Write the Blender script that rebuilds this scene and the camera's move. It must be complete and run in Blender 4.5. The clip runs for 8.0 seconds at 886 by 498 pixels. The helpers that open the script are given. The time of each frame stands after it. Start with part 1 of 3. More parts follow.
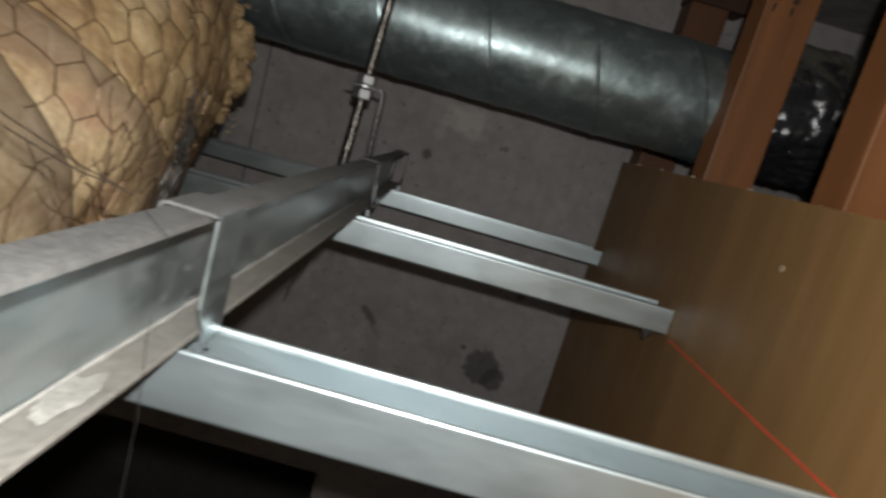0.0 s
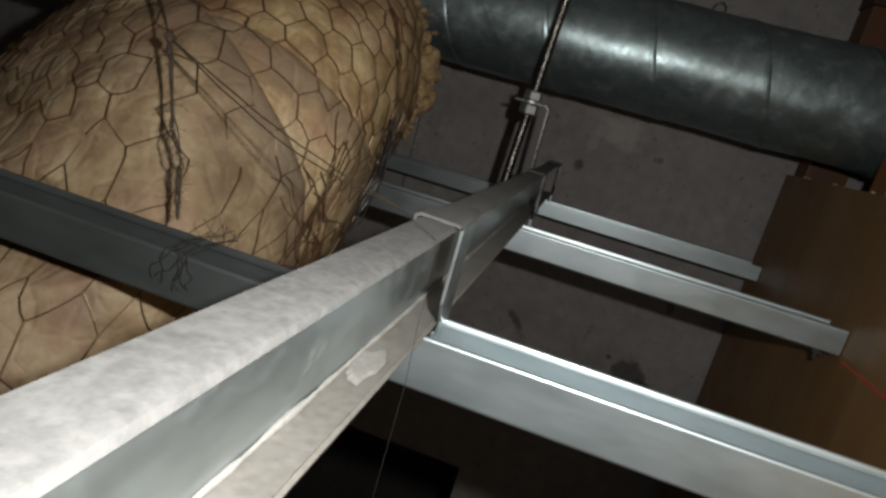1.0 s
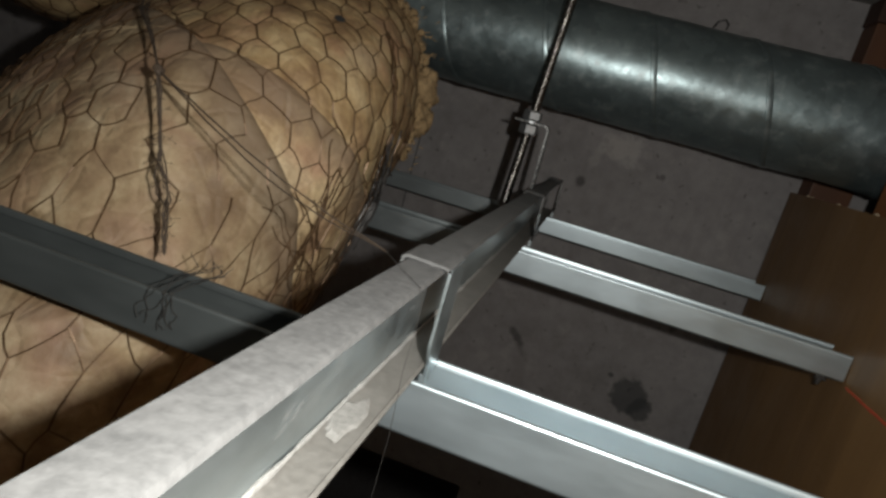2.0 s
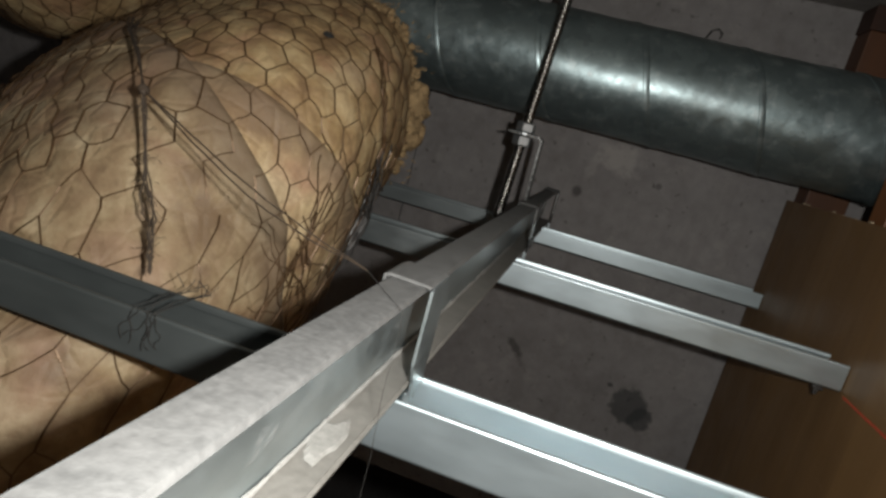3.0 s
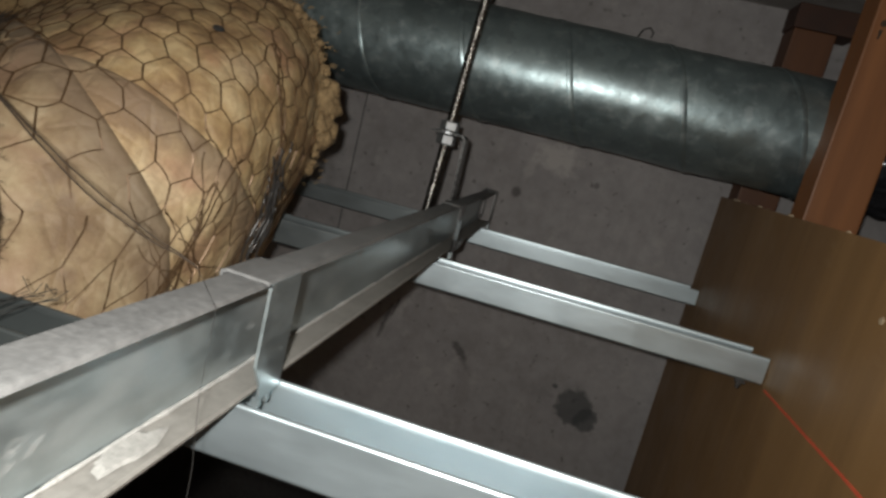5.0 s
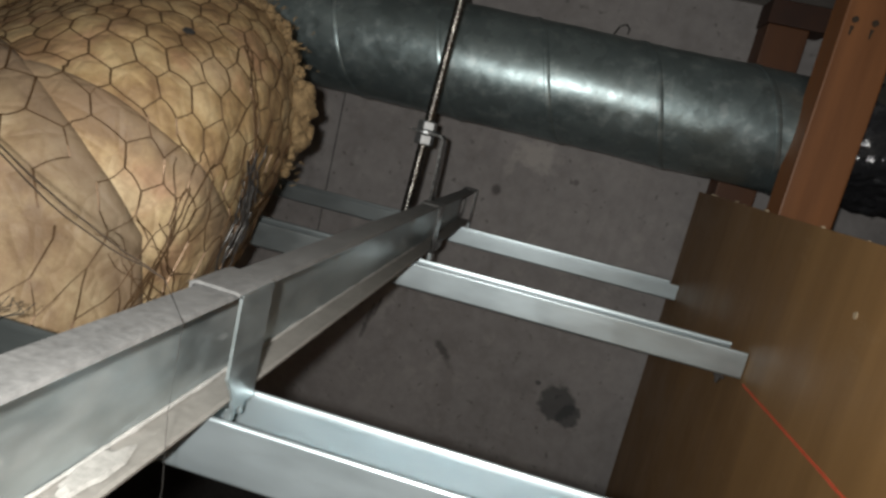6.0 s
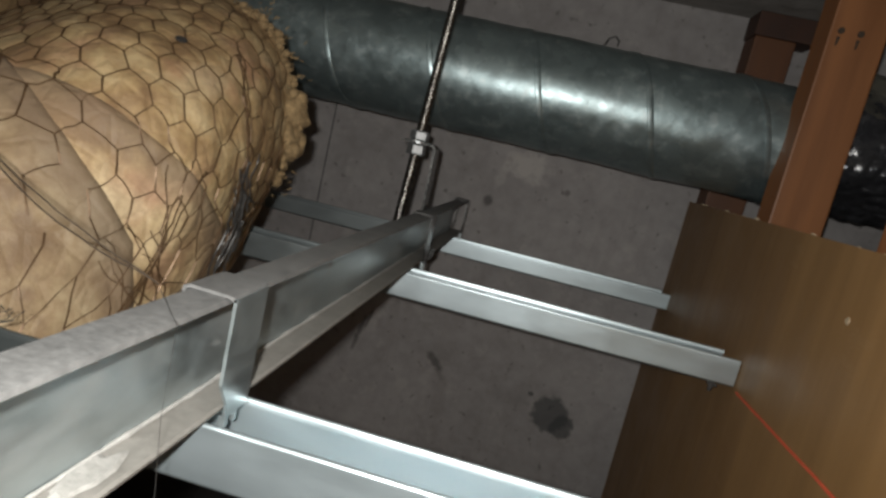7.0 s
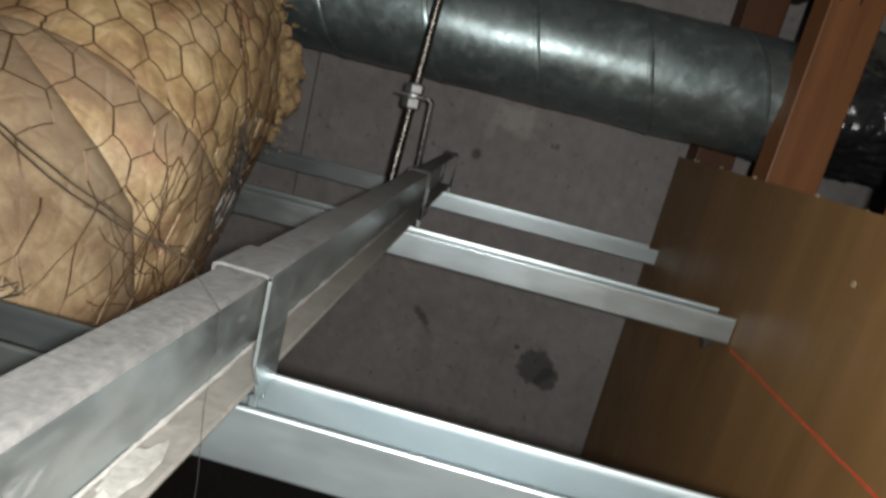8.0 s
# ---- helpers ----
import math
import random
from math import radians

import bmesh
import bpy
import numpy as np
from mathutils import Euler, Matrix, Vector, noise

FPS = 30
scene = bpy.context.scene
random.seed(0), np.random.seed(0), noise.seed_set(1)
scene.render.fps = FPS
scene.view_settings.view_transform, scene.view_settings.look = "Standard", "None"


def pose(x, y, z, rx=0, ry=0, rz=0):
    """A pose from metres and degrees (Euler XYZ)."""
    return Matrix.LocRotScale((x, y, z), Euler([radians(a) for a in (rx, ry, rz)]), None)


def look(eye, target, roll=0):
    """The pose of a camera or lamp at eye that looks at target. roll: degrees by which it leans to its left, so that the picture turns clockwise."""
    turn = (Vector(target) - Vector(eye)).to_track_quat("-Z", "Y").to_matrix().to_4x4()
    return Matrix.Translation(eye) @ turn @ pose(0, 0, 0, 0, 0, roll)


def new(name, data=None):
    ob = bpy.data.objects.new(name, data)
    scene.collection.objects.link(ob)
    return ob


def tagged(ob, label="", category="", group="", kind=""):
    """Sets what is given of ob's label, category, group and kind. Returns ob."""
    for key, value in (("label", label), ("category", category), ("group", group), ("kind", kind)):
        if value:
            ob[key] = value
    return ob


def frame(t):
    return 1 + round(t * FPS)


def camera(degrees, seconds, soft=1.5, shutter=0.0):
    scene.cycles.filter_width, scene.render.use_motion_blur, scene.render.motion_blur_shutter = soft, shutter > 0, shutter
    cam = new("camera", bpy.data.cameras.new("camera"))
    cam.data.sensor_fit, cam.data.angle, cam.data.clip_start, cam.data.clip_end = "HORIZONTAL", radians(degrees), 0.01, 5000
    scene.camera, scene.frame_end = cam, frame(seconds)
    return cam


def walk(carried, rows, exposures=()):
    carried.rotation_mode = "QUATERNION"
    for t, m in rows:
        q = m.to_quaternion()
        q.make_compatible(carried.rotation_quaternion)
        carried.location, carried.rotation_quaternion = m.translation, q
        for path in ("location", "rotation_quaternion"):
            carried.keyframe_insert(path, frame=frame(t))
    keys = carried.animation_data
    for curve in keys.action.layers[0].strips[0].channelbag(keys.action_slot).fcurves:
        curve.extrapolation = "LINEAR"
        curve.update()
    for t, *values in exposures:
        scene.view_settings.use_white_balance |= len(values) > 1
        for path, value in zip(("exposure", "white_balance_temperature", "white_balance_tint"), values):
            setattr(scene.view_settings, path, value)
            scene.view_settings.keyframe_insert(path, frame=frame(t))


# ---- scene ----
cam = camera(68.6, 8.0, soft=2.9, shutter=0.5)
PATH = [
    (0, (0.06, -0.194, 2.592), (0.092, 1.77, 2.216), 16.1),
    (0.3, (0.054, -0.207, 2.592), (-0.058, 1.748, 2.183), 15.4),
    (0.5, (0.046, -0.217, 2.591), (-0.165, 1.722, 2.147), 15.3),
    (0.7, (0.037, -0.223, 2.590), (-0.258, 1.704, 2.141), 15.4),
    (1, (0.034, -0.227, 2.591), (-0.311, 1.688, 2.129), 15.7),
    (1.5, (0.037, -0.224, 2.598), (-0.335, 1.685, 2.131), 15.8),
    (2, (0.035, -0.219, 2.602), (-0.332, 1.696, 2.159), 15.7),
    (3.5, (0.042, -0.215, 2.607), (-0.338, 1.709, 2.216), 14.5),
    (4, (0.042, -0.211, 2.602), (-0.309, 1.726, 2.249), 14.3),
    (4.5, (0.063, -0.205, 2.606), (-0.294, 1.731, 2.253), 14.1),
    (5, (0.077, -0.197, 2.609), (-0.226, 1.744, 2.234), 14.2),
    (6.5, (0.079, -0.194, 2.613), (-0.164, 1.757, 2.242), 13.3),
    (7, (0.078, -0.194, 2.609), (-0.156, 1.765, 2.281), 13.4),
    (7.5, (0.068, -0.194, 2.602), (-0.124, 1.772, 2.287), 14.1),
    (8, (0.055, -0.187, 2.61), (-0.054, 1.757, 2.151), 14.2),
]
EXPOSURE = ((0, 0.06), (0.25, -0.12), (0.5, -0.22), (0.75, -0.28), (1, -0.51), (2, -0.30), (3.5, 0.0), (4.5, 0.07), (5, 0.2), (6.5, 0.34), (8, 0.30))
walk(cam, [(t, look(eye, target, roll)) for t, eye, target, roll in PATH], EXPOSURE)

# ---- light: the hand torch beside the lens, in an otherwise dark ceiling void ----
world = bpy.data.worlds.new("world")
scene.world = world
world.use_nodes = True
world.node_tree.nodes["Background"].inputs[0].default_value = (0.5, 0.55, 0.6, 1)
world.node_tree.nodes["Background"].inputs[1].default_value = 0.01
torch = bpy.data.lights.new("torch", "POINT")
torch.energy, torch.color, torch.shadow_soft_size = 5.2, (1.0, 0.985, 0.945), 0.004
new("torch", torch).location = (0.066, -0.208, 2.617)


# ---- materials ----
def nodes_of(name):
    m = bpy.data.materials.new(name)
    m.use_nodes = True
    nt = m.node_tree
    return m, nt, nt.nodes["Principled BSDF"]


def link(nt, a, b):
    nt.links.new(a, b)


def noise_node(nt, scale, detail=6.0, rough=0.6, stretch=None, coords="Object"):
    tc = nt.nodes.new("ShaderNodeTexCoord")
    n = nt.nodes.new("ShaderNodeTexNoise")
    n.inputs["Scale"].default_value = scale
    n.inputs["Detail"].default_value = detail
    n.inputs["Roughness"].default_value = rough
    src = tc.outputs[coords]
    if stretch:
        mp = nt.nodes.new("ShaderNodeMapping")
        mp.inputs["Scale"].default_value = stretch
        link(nt, src, mp.inputs["Vector"])
        src = mp.outputs["Vector"]
    link(nt, src, n.inputs["Vector"])
    return n.outputs["Fac"]


def ramp(nt, fac, stops):
    r = nt.nodes.new("ShaderNodeValToRGB")
    els = r.color_ramp.elements
    while len(els) < len(stops):
        els.new(0.5)
    for e, (p, c) in zip(els, stops):
        e.position = p
        e.color = (c, c, c, 1) if isinstance(c, (int, float)) else (*c, 1)
    link(nt, fac, r.inputs["Fac"])
    return r.outputs["Color"]


def mix(nt, fac, a, b, mode="MIX"):
    m = nt.nodes.new("ShaderNodeMix")
    m.data_type, m.blend_type = "RGBA", mode
    if isinstance(fac, (int, float)):
        m.inputs["Factor"].default_value = fac
    else:
        link(nt, fac, m.inputs["Factor"])
    for sock, v in ((m.inputs[6], a), (m.inputs[7], b)):
        if isinstance(v, tuple):
            sock.default_value = (*v, 1)
        else:
            link(nt, v, sock)
    return m.outputs[2]


def bump(nt, bsdf, fac, strength, distance):
    b = nt.nodes.new("ShaderNodeBump")
    b.inputs["Strength"].default_value = strength
    b.inputs["Distance"].default_value = distance
    link(nt, fac, b.inputs["Height"])
    link(nt, b.outputs["Normal"], bsdf.inputs["Normal"])
    return b


def simple(name, lo, hi, scale, rough=(0.5, 0.7), metal=0.0, bump_size=0.0, bump_scale=None, stretch=None, fine=None, var=0.35):
    """A surface of two tones at two scales, with its roughness and relief."""
    m, nt, p = nodes_of(name)
    f1 = noise_node(nt, scale, stretch=stretch)
    col = ramp(nt, f1, ((0.3, lo), (0.7, hi)))
    f2 = noise_node(nt, fine or scale * 7, stretch=stretch)
    col = mix(nt, var, col, ramp(nt, f2, ((0.35, tuple(c * 0.75 for c in lo)), (0.65, tuple(min(1, c * 1.15) for c in hi)))))
    link(nt, col, p.inputs["Base Color"])
    link(nt, ramp(nt, f2, ((0.3, rough[0]), (0.7, rough[1]))), p.inputs["Roughness"])
    p.inputs["Metallic"].default_value = metal
    if bump_size:
        bump(nt, p, noise_node(nt, bump_scale or scale * 10, stretch=stretch), 0.6, bump_size)
    return m


def spot(nt, cx, cz, rx, rz, ragged=0.35, turn=0.0, soft=0.12):
    """0 outside, 1 inside a ragged blot on the wall, by its place in the wall's plane."""
    tc = nt.nodes.new("ShaderNodeTexCoord")
    mp = nt.nodes.new("ShaderNodeMapping")
    mp.vector_type = "TEXTURE"
    mp.inputs["Location"].default_value = (cx, WALL_Y, cz)
    mp.inputs["Rotation"].default_value = (0, radians(turn), 0)
    mp.inputs["Scale"].default_value = (rx, 1, rz)
    link(nt, tc.outputs["Object"], mp.inputs["Vector"])
    ln = nt.nodes.new("ShaderNodeVectorMath")
    ln.operation = "LENGTH"
    link(nt, mp.outputs["Vector"], ln.inputs[0])
    n = noise_node(nt, 70, 5, 0.65)
    ad = nt.nodes.new("ShaderNodeMath")
    ad.operation = "MULTIPLY_ADD"
    link(nt, n, ad.inputs[0])
    ad.inputs[1].default_value = ragged * 4
    link(nt, ln.outputs["Value"], ad.inputs[2])
    return ramp(nt, ad.outputs[0], ((0.42 - soft + ragged * 1.4, 1.0), (min(0.99, 0.42 + soft + ragged * 1.4), 0.0)))


def stained_wall():
    m, nt, p = nodes_of("bare_concrete")
    col = ramp(nt, noise_node(nt, 5), ((0.3, (0.250, 0.234, 0.228)), (0.7, (0.345, 0.324, 0.316))))
    col = mix(nt, 0.3, col, ramp(nt, noise_node(nt, 55), ((0.35, (0.16, 0.148, 0.144)), (0.65, (0.35, 0.330, 0.322)))))
    streak = ramp(nt, noise_node(nt, 9, 5, 0.6, (2.5, 1, 0.5)), ((0.55, 0.0), (0.75, 0.35)))
    col = mix(nt, streak, col, (0.16, 0.14, 0.13))
    dots = ramp(nt, noise_node(nt, 95, 3, 0.5), ((0.64, 0.0), (0.72, 0.7)))
    col = mix(nt, dots, col, (0.10, 0.092, 0.088))
    pale = ramp(nt, noise_node(nt, 30, 6, 0.7), ((0.56, 0.0), (0.74, 0.75)))
    col = mix(nt, pale, col, (0.38, 0.355, 0.335))
    for cx, cz, rx, rz, rag, turn, tint, most in (
            (0.168, 2.289, 0.038, 0.040, 0.10, 20, (0.045, 0.048, 0.049), 0.72),
            (0.186, 2.276, 0.024, 0.030, 0.12, 30, (0.045, 0.048, 0.049), 0.72),
            (0.137, 2.310, 0.006, 0.005, 0.1, 0, (0.07, 0.07, 0.07), 0.8),
            (0.003, 2.316, 0.010, 0.034, 0.2, -40, (0.07, 0.065, 0.062), 0.75),
            (-0.108, 2.330, 0.006, 0.045, 0.2, 12, (0.06, 0.055, 0.052), 0.7),
            (-0.098, 2.352, 0.004, 0.03, 0.2, 12, (0.06, 0.055, 0.052), 0.7),
            (0.020, 2.545, 0.0085, 0.0095, 0.05, 0, (0.075, 0.068, 0.066), 0.75),
            (0.115, 2.578, 0.006, 0.006, 0.1, 0, (0.09, 0.08, 0.08), 0.6),
            (0.060, 2.598, 0.045, 0.035, 0.22, 0, (0.46, 0.43, 0.405), 0.8),
            (0.030, 2.580, 0.012, 0.030, 0.2, 10, (0.42, 0.395, 0.375), 0.5),
            (0.19, 2.40, 0.010, 0.014, 0.2, 0, (0.09, 0.08, 0.08), 0.6)):
        f = spot(nt, cx, cz, rx * 1.75, rz * 1.75, rag, turn, 0.04 if cx > 0.13 else 0.12)
        g = nt.nodes.new("ShaderNodeMath")
        g.operation = "MULTIPLY"
        link(nt, f, g.inputs[0])
        g.inputs[1].default_value = most
        col = mix(nt, g.outputs[0], col, tint)
    link(nt, col, p.inputs["Base Color"])
    p.inputs["Roughness"].default_value = 0.88
    bump(nt, p, noise_node(nt, 60), 0.5, 0.0012)
    return m


def veneer():
    m, nt, p = nodes_of("brown_veneer")
    grain = noise_node(nt, 9, 6, 0.6, (1, 1, 0.10))
    col = ramp(nt, grain, ((0.3, (0.185, 0.100, 0.036)), (0.7, (0.270, 0.150, 0.055))))
    col = mix(nt, 0.25, col, ramp(nt, noise_node(nt, 60, 5, 0.6, (1, 1, 0.06)), ((0.35, (0.13, 0.068, 0.024)), (0.65, (0.30, 0.172, 0.068)))))
    scuff = ramp(nt, noise_node(nt, 14, 6, 0.7, (1, 0.6, 1.6)), ((0.62, 0.0), (0.78, 0.45)))
    col = mix(nt, scuff, col, (0.36, 0.245, 0.135))
    link(nt, col, p.inputs["Base Color"])
    link(nt, ramp(nt, noise_node(nt, 20), ((0.3, 0.42), (0.7, 0.62))), p.inputs["Roughness"])
    bump(nt, p, noise_node(nt, 150, 4, 0.6, (1, 1, 0.08)), 0.3, 0.0003)
    return m


def kraft(name, tone, grey):
    m, nt, p = nodes_of(name)
    aged = lambda c: tuple(tone * w * (k + (sum(c) / 3 - k) * grey) for k, w in zip(c, (1.04, 0.985, 0.94)))
    col = ramp(nt, noise_node(nt, 34, 6, 0.62), ((0.38, aged((0.215, 0.136, 0.062))), (0.5, aged((0.345, 0.245, 0.118))), (0.62, aged((0.455, 0.355, 0.19)))))
    col = mix(nt, ramp(nt, noise_node(nt, 24, 3, 0.5), ((0.52, 0.0), (0.70, 0.7))), col, aged((0.36, 0.205, 0.125)))
    col = mix(nt, ramp(nt, noise_node(nt, 17, 4, 0.6, None), ((0.56, 0.0), (0.70, 0.55))), col, aged((0.47, 0.39, 0.245)))
    col = mix(nt, ramp(nt, noise_node(nt, 150, 6, 0.7), ((0.40, 0.35), (0.56, 0.0))), col, (0.20, 0.125, 0.068))
    crease = nt.nodes.new("ShaderNodeTexVoronoi")
    crease.feature = "DISTANCE_TO_EDGE"
    crease.inputs["Scale"].default_value = 62
    tc = nt.nodes.new("ShaderNodeTexCoord")
    link(nt, tc.outputs["Object"], crease.inputs["Vector"])
    # Shade of the turned-down flap rims, painted in as a ragged brown darkening.
    rim = nt.nodes.new("ShaderNodeAttribute")
    rim.attribute_name = "rim"
    rim_shade = nt.nodes.new("ShaderNodeMath")
    rim_shade.operation = "MULTIPLY_ADD"
    link(nt, noise_node(nt, 30, 5, 0.6), rim_shade.inputs[0])
    rim_shade.inputs[1].default_value = 0.16
    link(nt, rim.outputs["Fac"], rim_shade.inputs[2])
    col = mix(nt, ramp(nt, rim_shade.outputs[0], ((0.84, 0.0), (1.04, 0.72))), col, (0.150, 0.105, 0.066))
    link(nt, col, p.inputs["Base Color"])
    link(nt, ramp(nt, noise_node(nt, 40), ((0.3, 0.58), (0.7, 0.85))), p.inputs["Roughness"])
    b1 = bump(nt, p, noise_node(nt, 40, 5, 0.6), 0.65, 0.004)
    b2 = nt.nodes.new("ShaderNodeBump")
    b2.inputs["Strength"].default_value, b2.inputs["Distance"].default_value = 0.22, 0.002
    link(nt, ramp(nt, crease.outputs["Distance"], ((0.0, 0.0), (0.12, 1.0))), b2.inputs["Height"])
    link(nt, b1.outputs["Normal"], b2.inputs["Normal"])
    link(nt, b2.outputs["Normal"], p.inputs["Normal"])
    return m


WALL_Y, SLAB_Z = 0.643, 2.826
GALV = simple("galvanised_steel", (0.49, 0.575, 0.605), (0.635, 0.72, 0.752), 11, (0.35, 0.44), 0.90, 0.0001, 90, (0.35, 1, 1), None, 0.12)
# Bars left of the channel take darker, slightly rougher steel than GALV.
DULL = simple("dull_dark_steel", (0.085, 0.096, 0.095), (0.15, 0.167, 0.165), 12, (0.42, 0.55), 0.7, 0.0001, 90, (0.3, 1, 1), None, 0.15)
DIM = simple("darker_bar_steel", (0.24, 0.27, 0.275), (0.33, 0.365, 0.37), 12, (0.4, 0.52), 0.85, 0.0001, 90, (0.3, 1, 1), None, 0.15)
GALV_MAIN = simple("channel_steel", (0.31, 0.36, 0.37), (0.47, 0.525, 0.535), 26, (0.28, 0.46), 0.88, 0.00015, 60, (1, 0.45, 1), None, 0.2)
ROD = simple("threaded_rod_steel", (0.150, 0.140, 0.130), (0.245, 0.235, 0.215), 60, (0.22, 0.34), 1.0)
BRACKET = simple("bracket_steel", (0.085, 0.085, 0.083), (0.19, 0.19, 0.183), 60, (0.20, 0.34), 1.0)
NUT = simple("zinc_nut", (0.30, 0.315, 0.32), (0.44, 0.455, 0.46), 80, (0.35, 0.5), 0.85)
DUST = simple("dusty_steel", (0.105, 0.106, 0.104), (0.150, 0.150, 0.146), 60, (0.6, 0.85), 0.25, 0.0004, 300, None, 400, 0.3)
DUST_WARM = simple("beige_dust", (0.165, 0.155, 0.138), (0.225, 0.213, 0.192), 60, (0.6, 0.85), 0.15, 0.0004, 300, None, 400, 0.3)
DUST_THICK = simple("thick_dust", (0.24, 0.235, 0.22), (0.36, 0.35, 0.33), 120, (0.85, 0.95), 0.0, 0.0008, 300)
def smudged(m):
    """Pale specks and wiped dust on bare steel."""
    nt = m.node_tree
    p = nt.nodes["Principled BSDF"]
    base, rough = p.inputs["Base Color"].links[0].from_socket, p.inputs["Roughness"].links[0].from_socket
    f = ramp(nt, noise_node(nt, 120, 4, 0.6, (1, 0.6, 1)), ((0.62, 0.0), (0.70, 0.6)))
    g = ramp(nt, noise_node(nt, 22, 5, 0.6, (1, 0.5, 1.4)), ((0.54, 0.0), (0.68, 0.4)))
    f = mix(nt, 1.0, f, g, "LIGHTEN")
    link(nt, mix(nt, f, base, (0.50, 0.51, 0.50)), p.inputs["Base Color"])
    link(nt, mix(nt, f, rough, (0.75, 0.75, 0.75)), p.inputs["Roughness"])


smudged(GALV_MAIN)
WALL = stained_wall()
SOFFIT = simple("slab_concrete", (0.19, 0.18, 0.16), (0.31, 0.29, 0.27), 6, (0.8, 0.95), 0.0, 0.003, 40, None, 50)
STAIN = simple("damp_stain", (0.045, 0.047, 0.047), (0.10, 0.10, 0.10), 40, (0.7, 0.9))
VENEER = veneer()
EDGE = simple("board_edge", (0.11, 0.07, 0.04), (0.19, 0.13, 0.08), 40, (0.7, 0.9))
CHIP = simple("pale_chip", (0.32, 0.24, 0.15), (0.45, 0.36, 0.24), 60, (0.7, 0.9))
TIMBER = simple("red_timber", (0.150, 0.054, 0.015), (0.245, 0.095, 0.029), 16, (0.5, 0.7), 0.0, 0.0004, 120, (1, 1, 0.08), 60)
STRING = simple("brown_string", (0.024, 0.015, 0.008), (0.052, 0.034, 0.020), 300, (0.7, 0.9))
TWINE_DARK = simple("dark_twine", (0.010, 0.009, 0.008), (0.024, 0.022, 0.019), 300, (0.8, 0.95))
CHALK = simple("red_chalk", (0.46, 0.060, 0.022), (0.62, 0.10, 0.040), 120, (0.7, 0.9))
KRAFT = kraft("tan_insulation", 0.88, 0.02)
KRAFT_PALE = kraft("pale_insulation_paper", 1.12, 0.12)
KRAFT_AGED = kraft("aged_insulation_paper", 0.75, 0.19)
FRAY = simple("frayed_glass_wool", (0.10, 0.062, 0.026), (0.34, 0.235, 0.115), 150, (0.8, 0.95), 0.0, 0.003, 400)
WIRE = simple("rusty_wire", (0.065, 0.036, 0.018), (0.15, 0.088, 0.042), 200, (0.3, 0.6), 0.5)
DARKWIRE = simple("dark_wire", (0.05, 0.048, 0.045), (0.13, 0.125, 0.12), 200, (0.35, 0.55), 0.6)
# The wall stud and the header above it get darker mixes of the red timber.
DARKREDTIMBER = simple("dark_red_timber", (0.080, 0.028, 0.010), (0.135, 0.052, 0.018), 16, (0.5, 0.7), 0.0, 0.0004, 120, (1, 1, 0.08), 60)
DARKTIMBER = simple("dark_timber", (0.036, 0.014, 0.008), (0.065, 0.027, 0.014), 16, (0.6, 0.8), 0.0, 0.0004, 120, (1, 0.1, 1), 60)
PLASTER = simple("dried_plaster", (0.20, 0.195, 0.18), (0.29, 0.28, 0.26), 90, (0.8, 0.95), 0.0, 0.0008, 300)
PLASTIC = simple("black_plastic", (0.012, 0.012, 0.013), (0.03, 0.03, 0.033), 30, (0.15, 0.24), 0.0, 0.006, 34)
PLASTIC.node_tree.nodes["Principled BSDF"].inputs["Specular IOR Level"].default_value = 0.9
FLOOR = simple("floor_screed", (0.16, 0.155, 0.15), (0.26, 0.25, 0.24), 4, (0.8, 0.95))

def settle(m, tint, low, high):
    """Dust that has settled on the upper side."""
    nt = m.node_tree
    p = nt.nodes["Principled BSDF"]
    geo = nt.nodes.new("ShaderNodeNewGeometry")
    sep = nt.nodes.new("ShaderNodeSeparateXYZ")
    link(nt, geo.outputs["Normal"], sep.inputs[0])
    f = ramp(nt, sep.outputs["Z"], ((low, 0.0), (high, 1.0)))
    base, rough = p.inputs["Base Color"].links[0].from_socket, p.inputs["Roughness"].links[0].from_socket
    link(nt, mix(nt, f, base, tint), p.inputs["Base Color"])
    link(nt, mix(nt, f, rough, (0.85, 0.85, 0.85)), p.inputs["Roughness"])


settle(PLASTIC, (0.085, 0.078, 0.058), 0.45, 0.75)


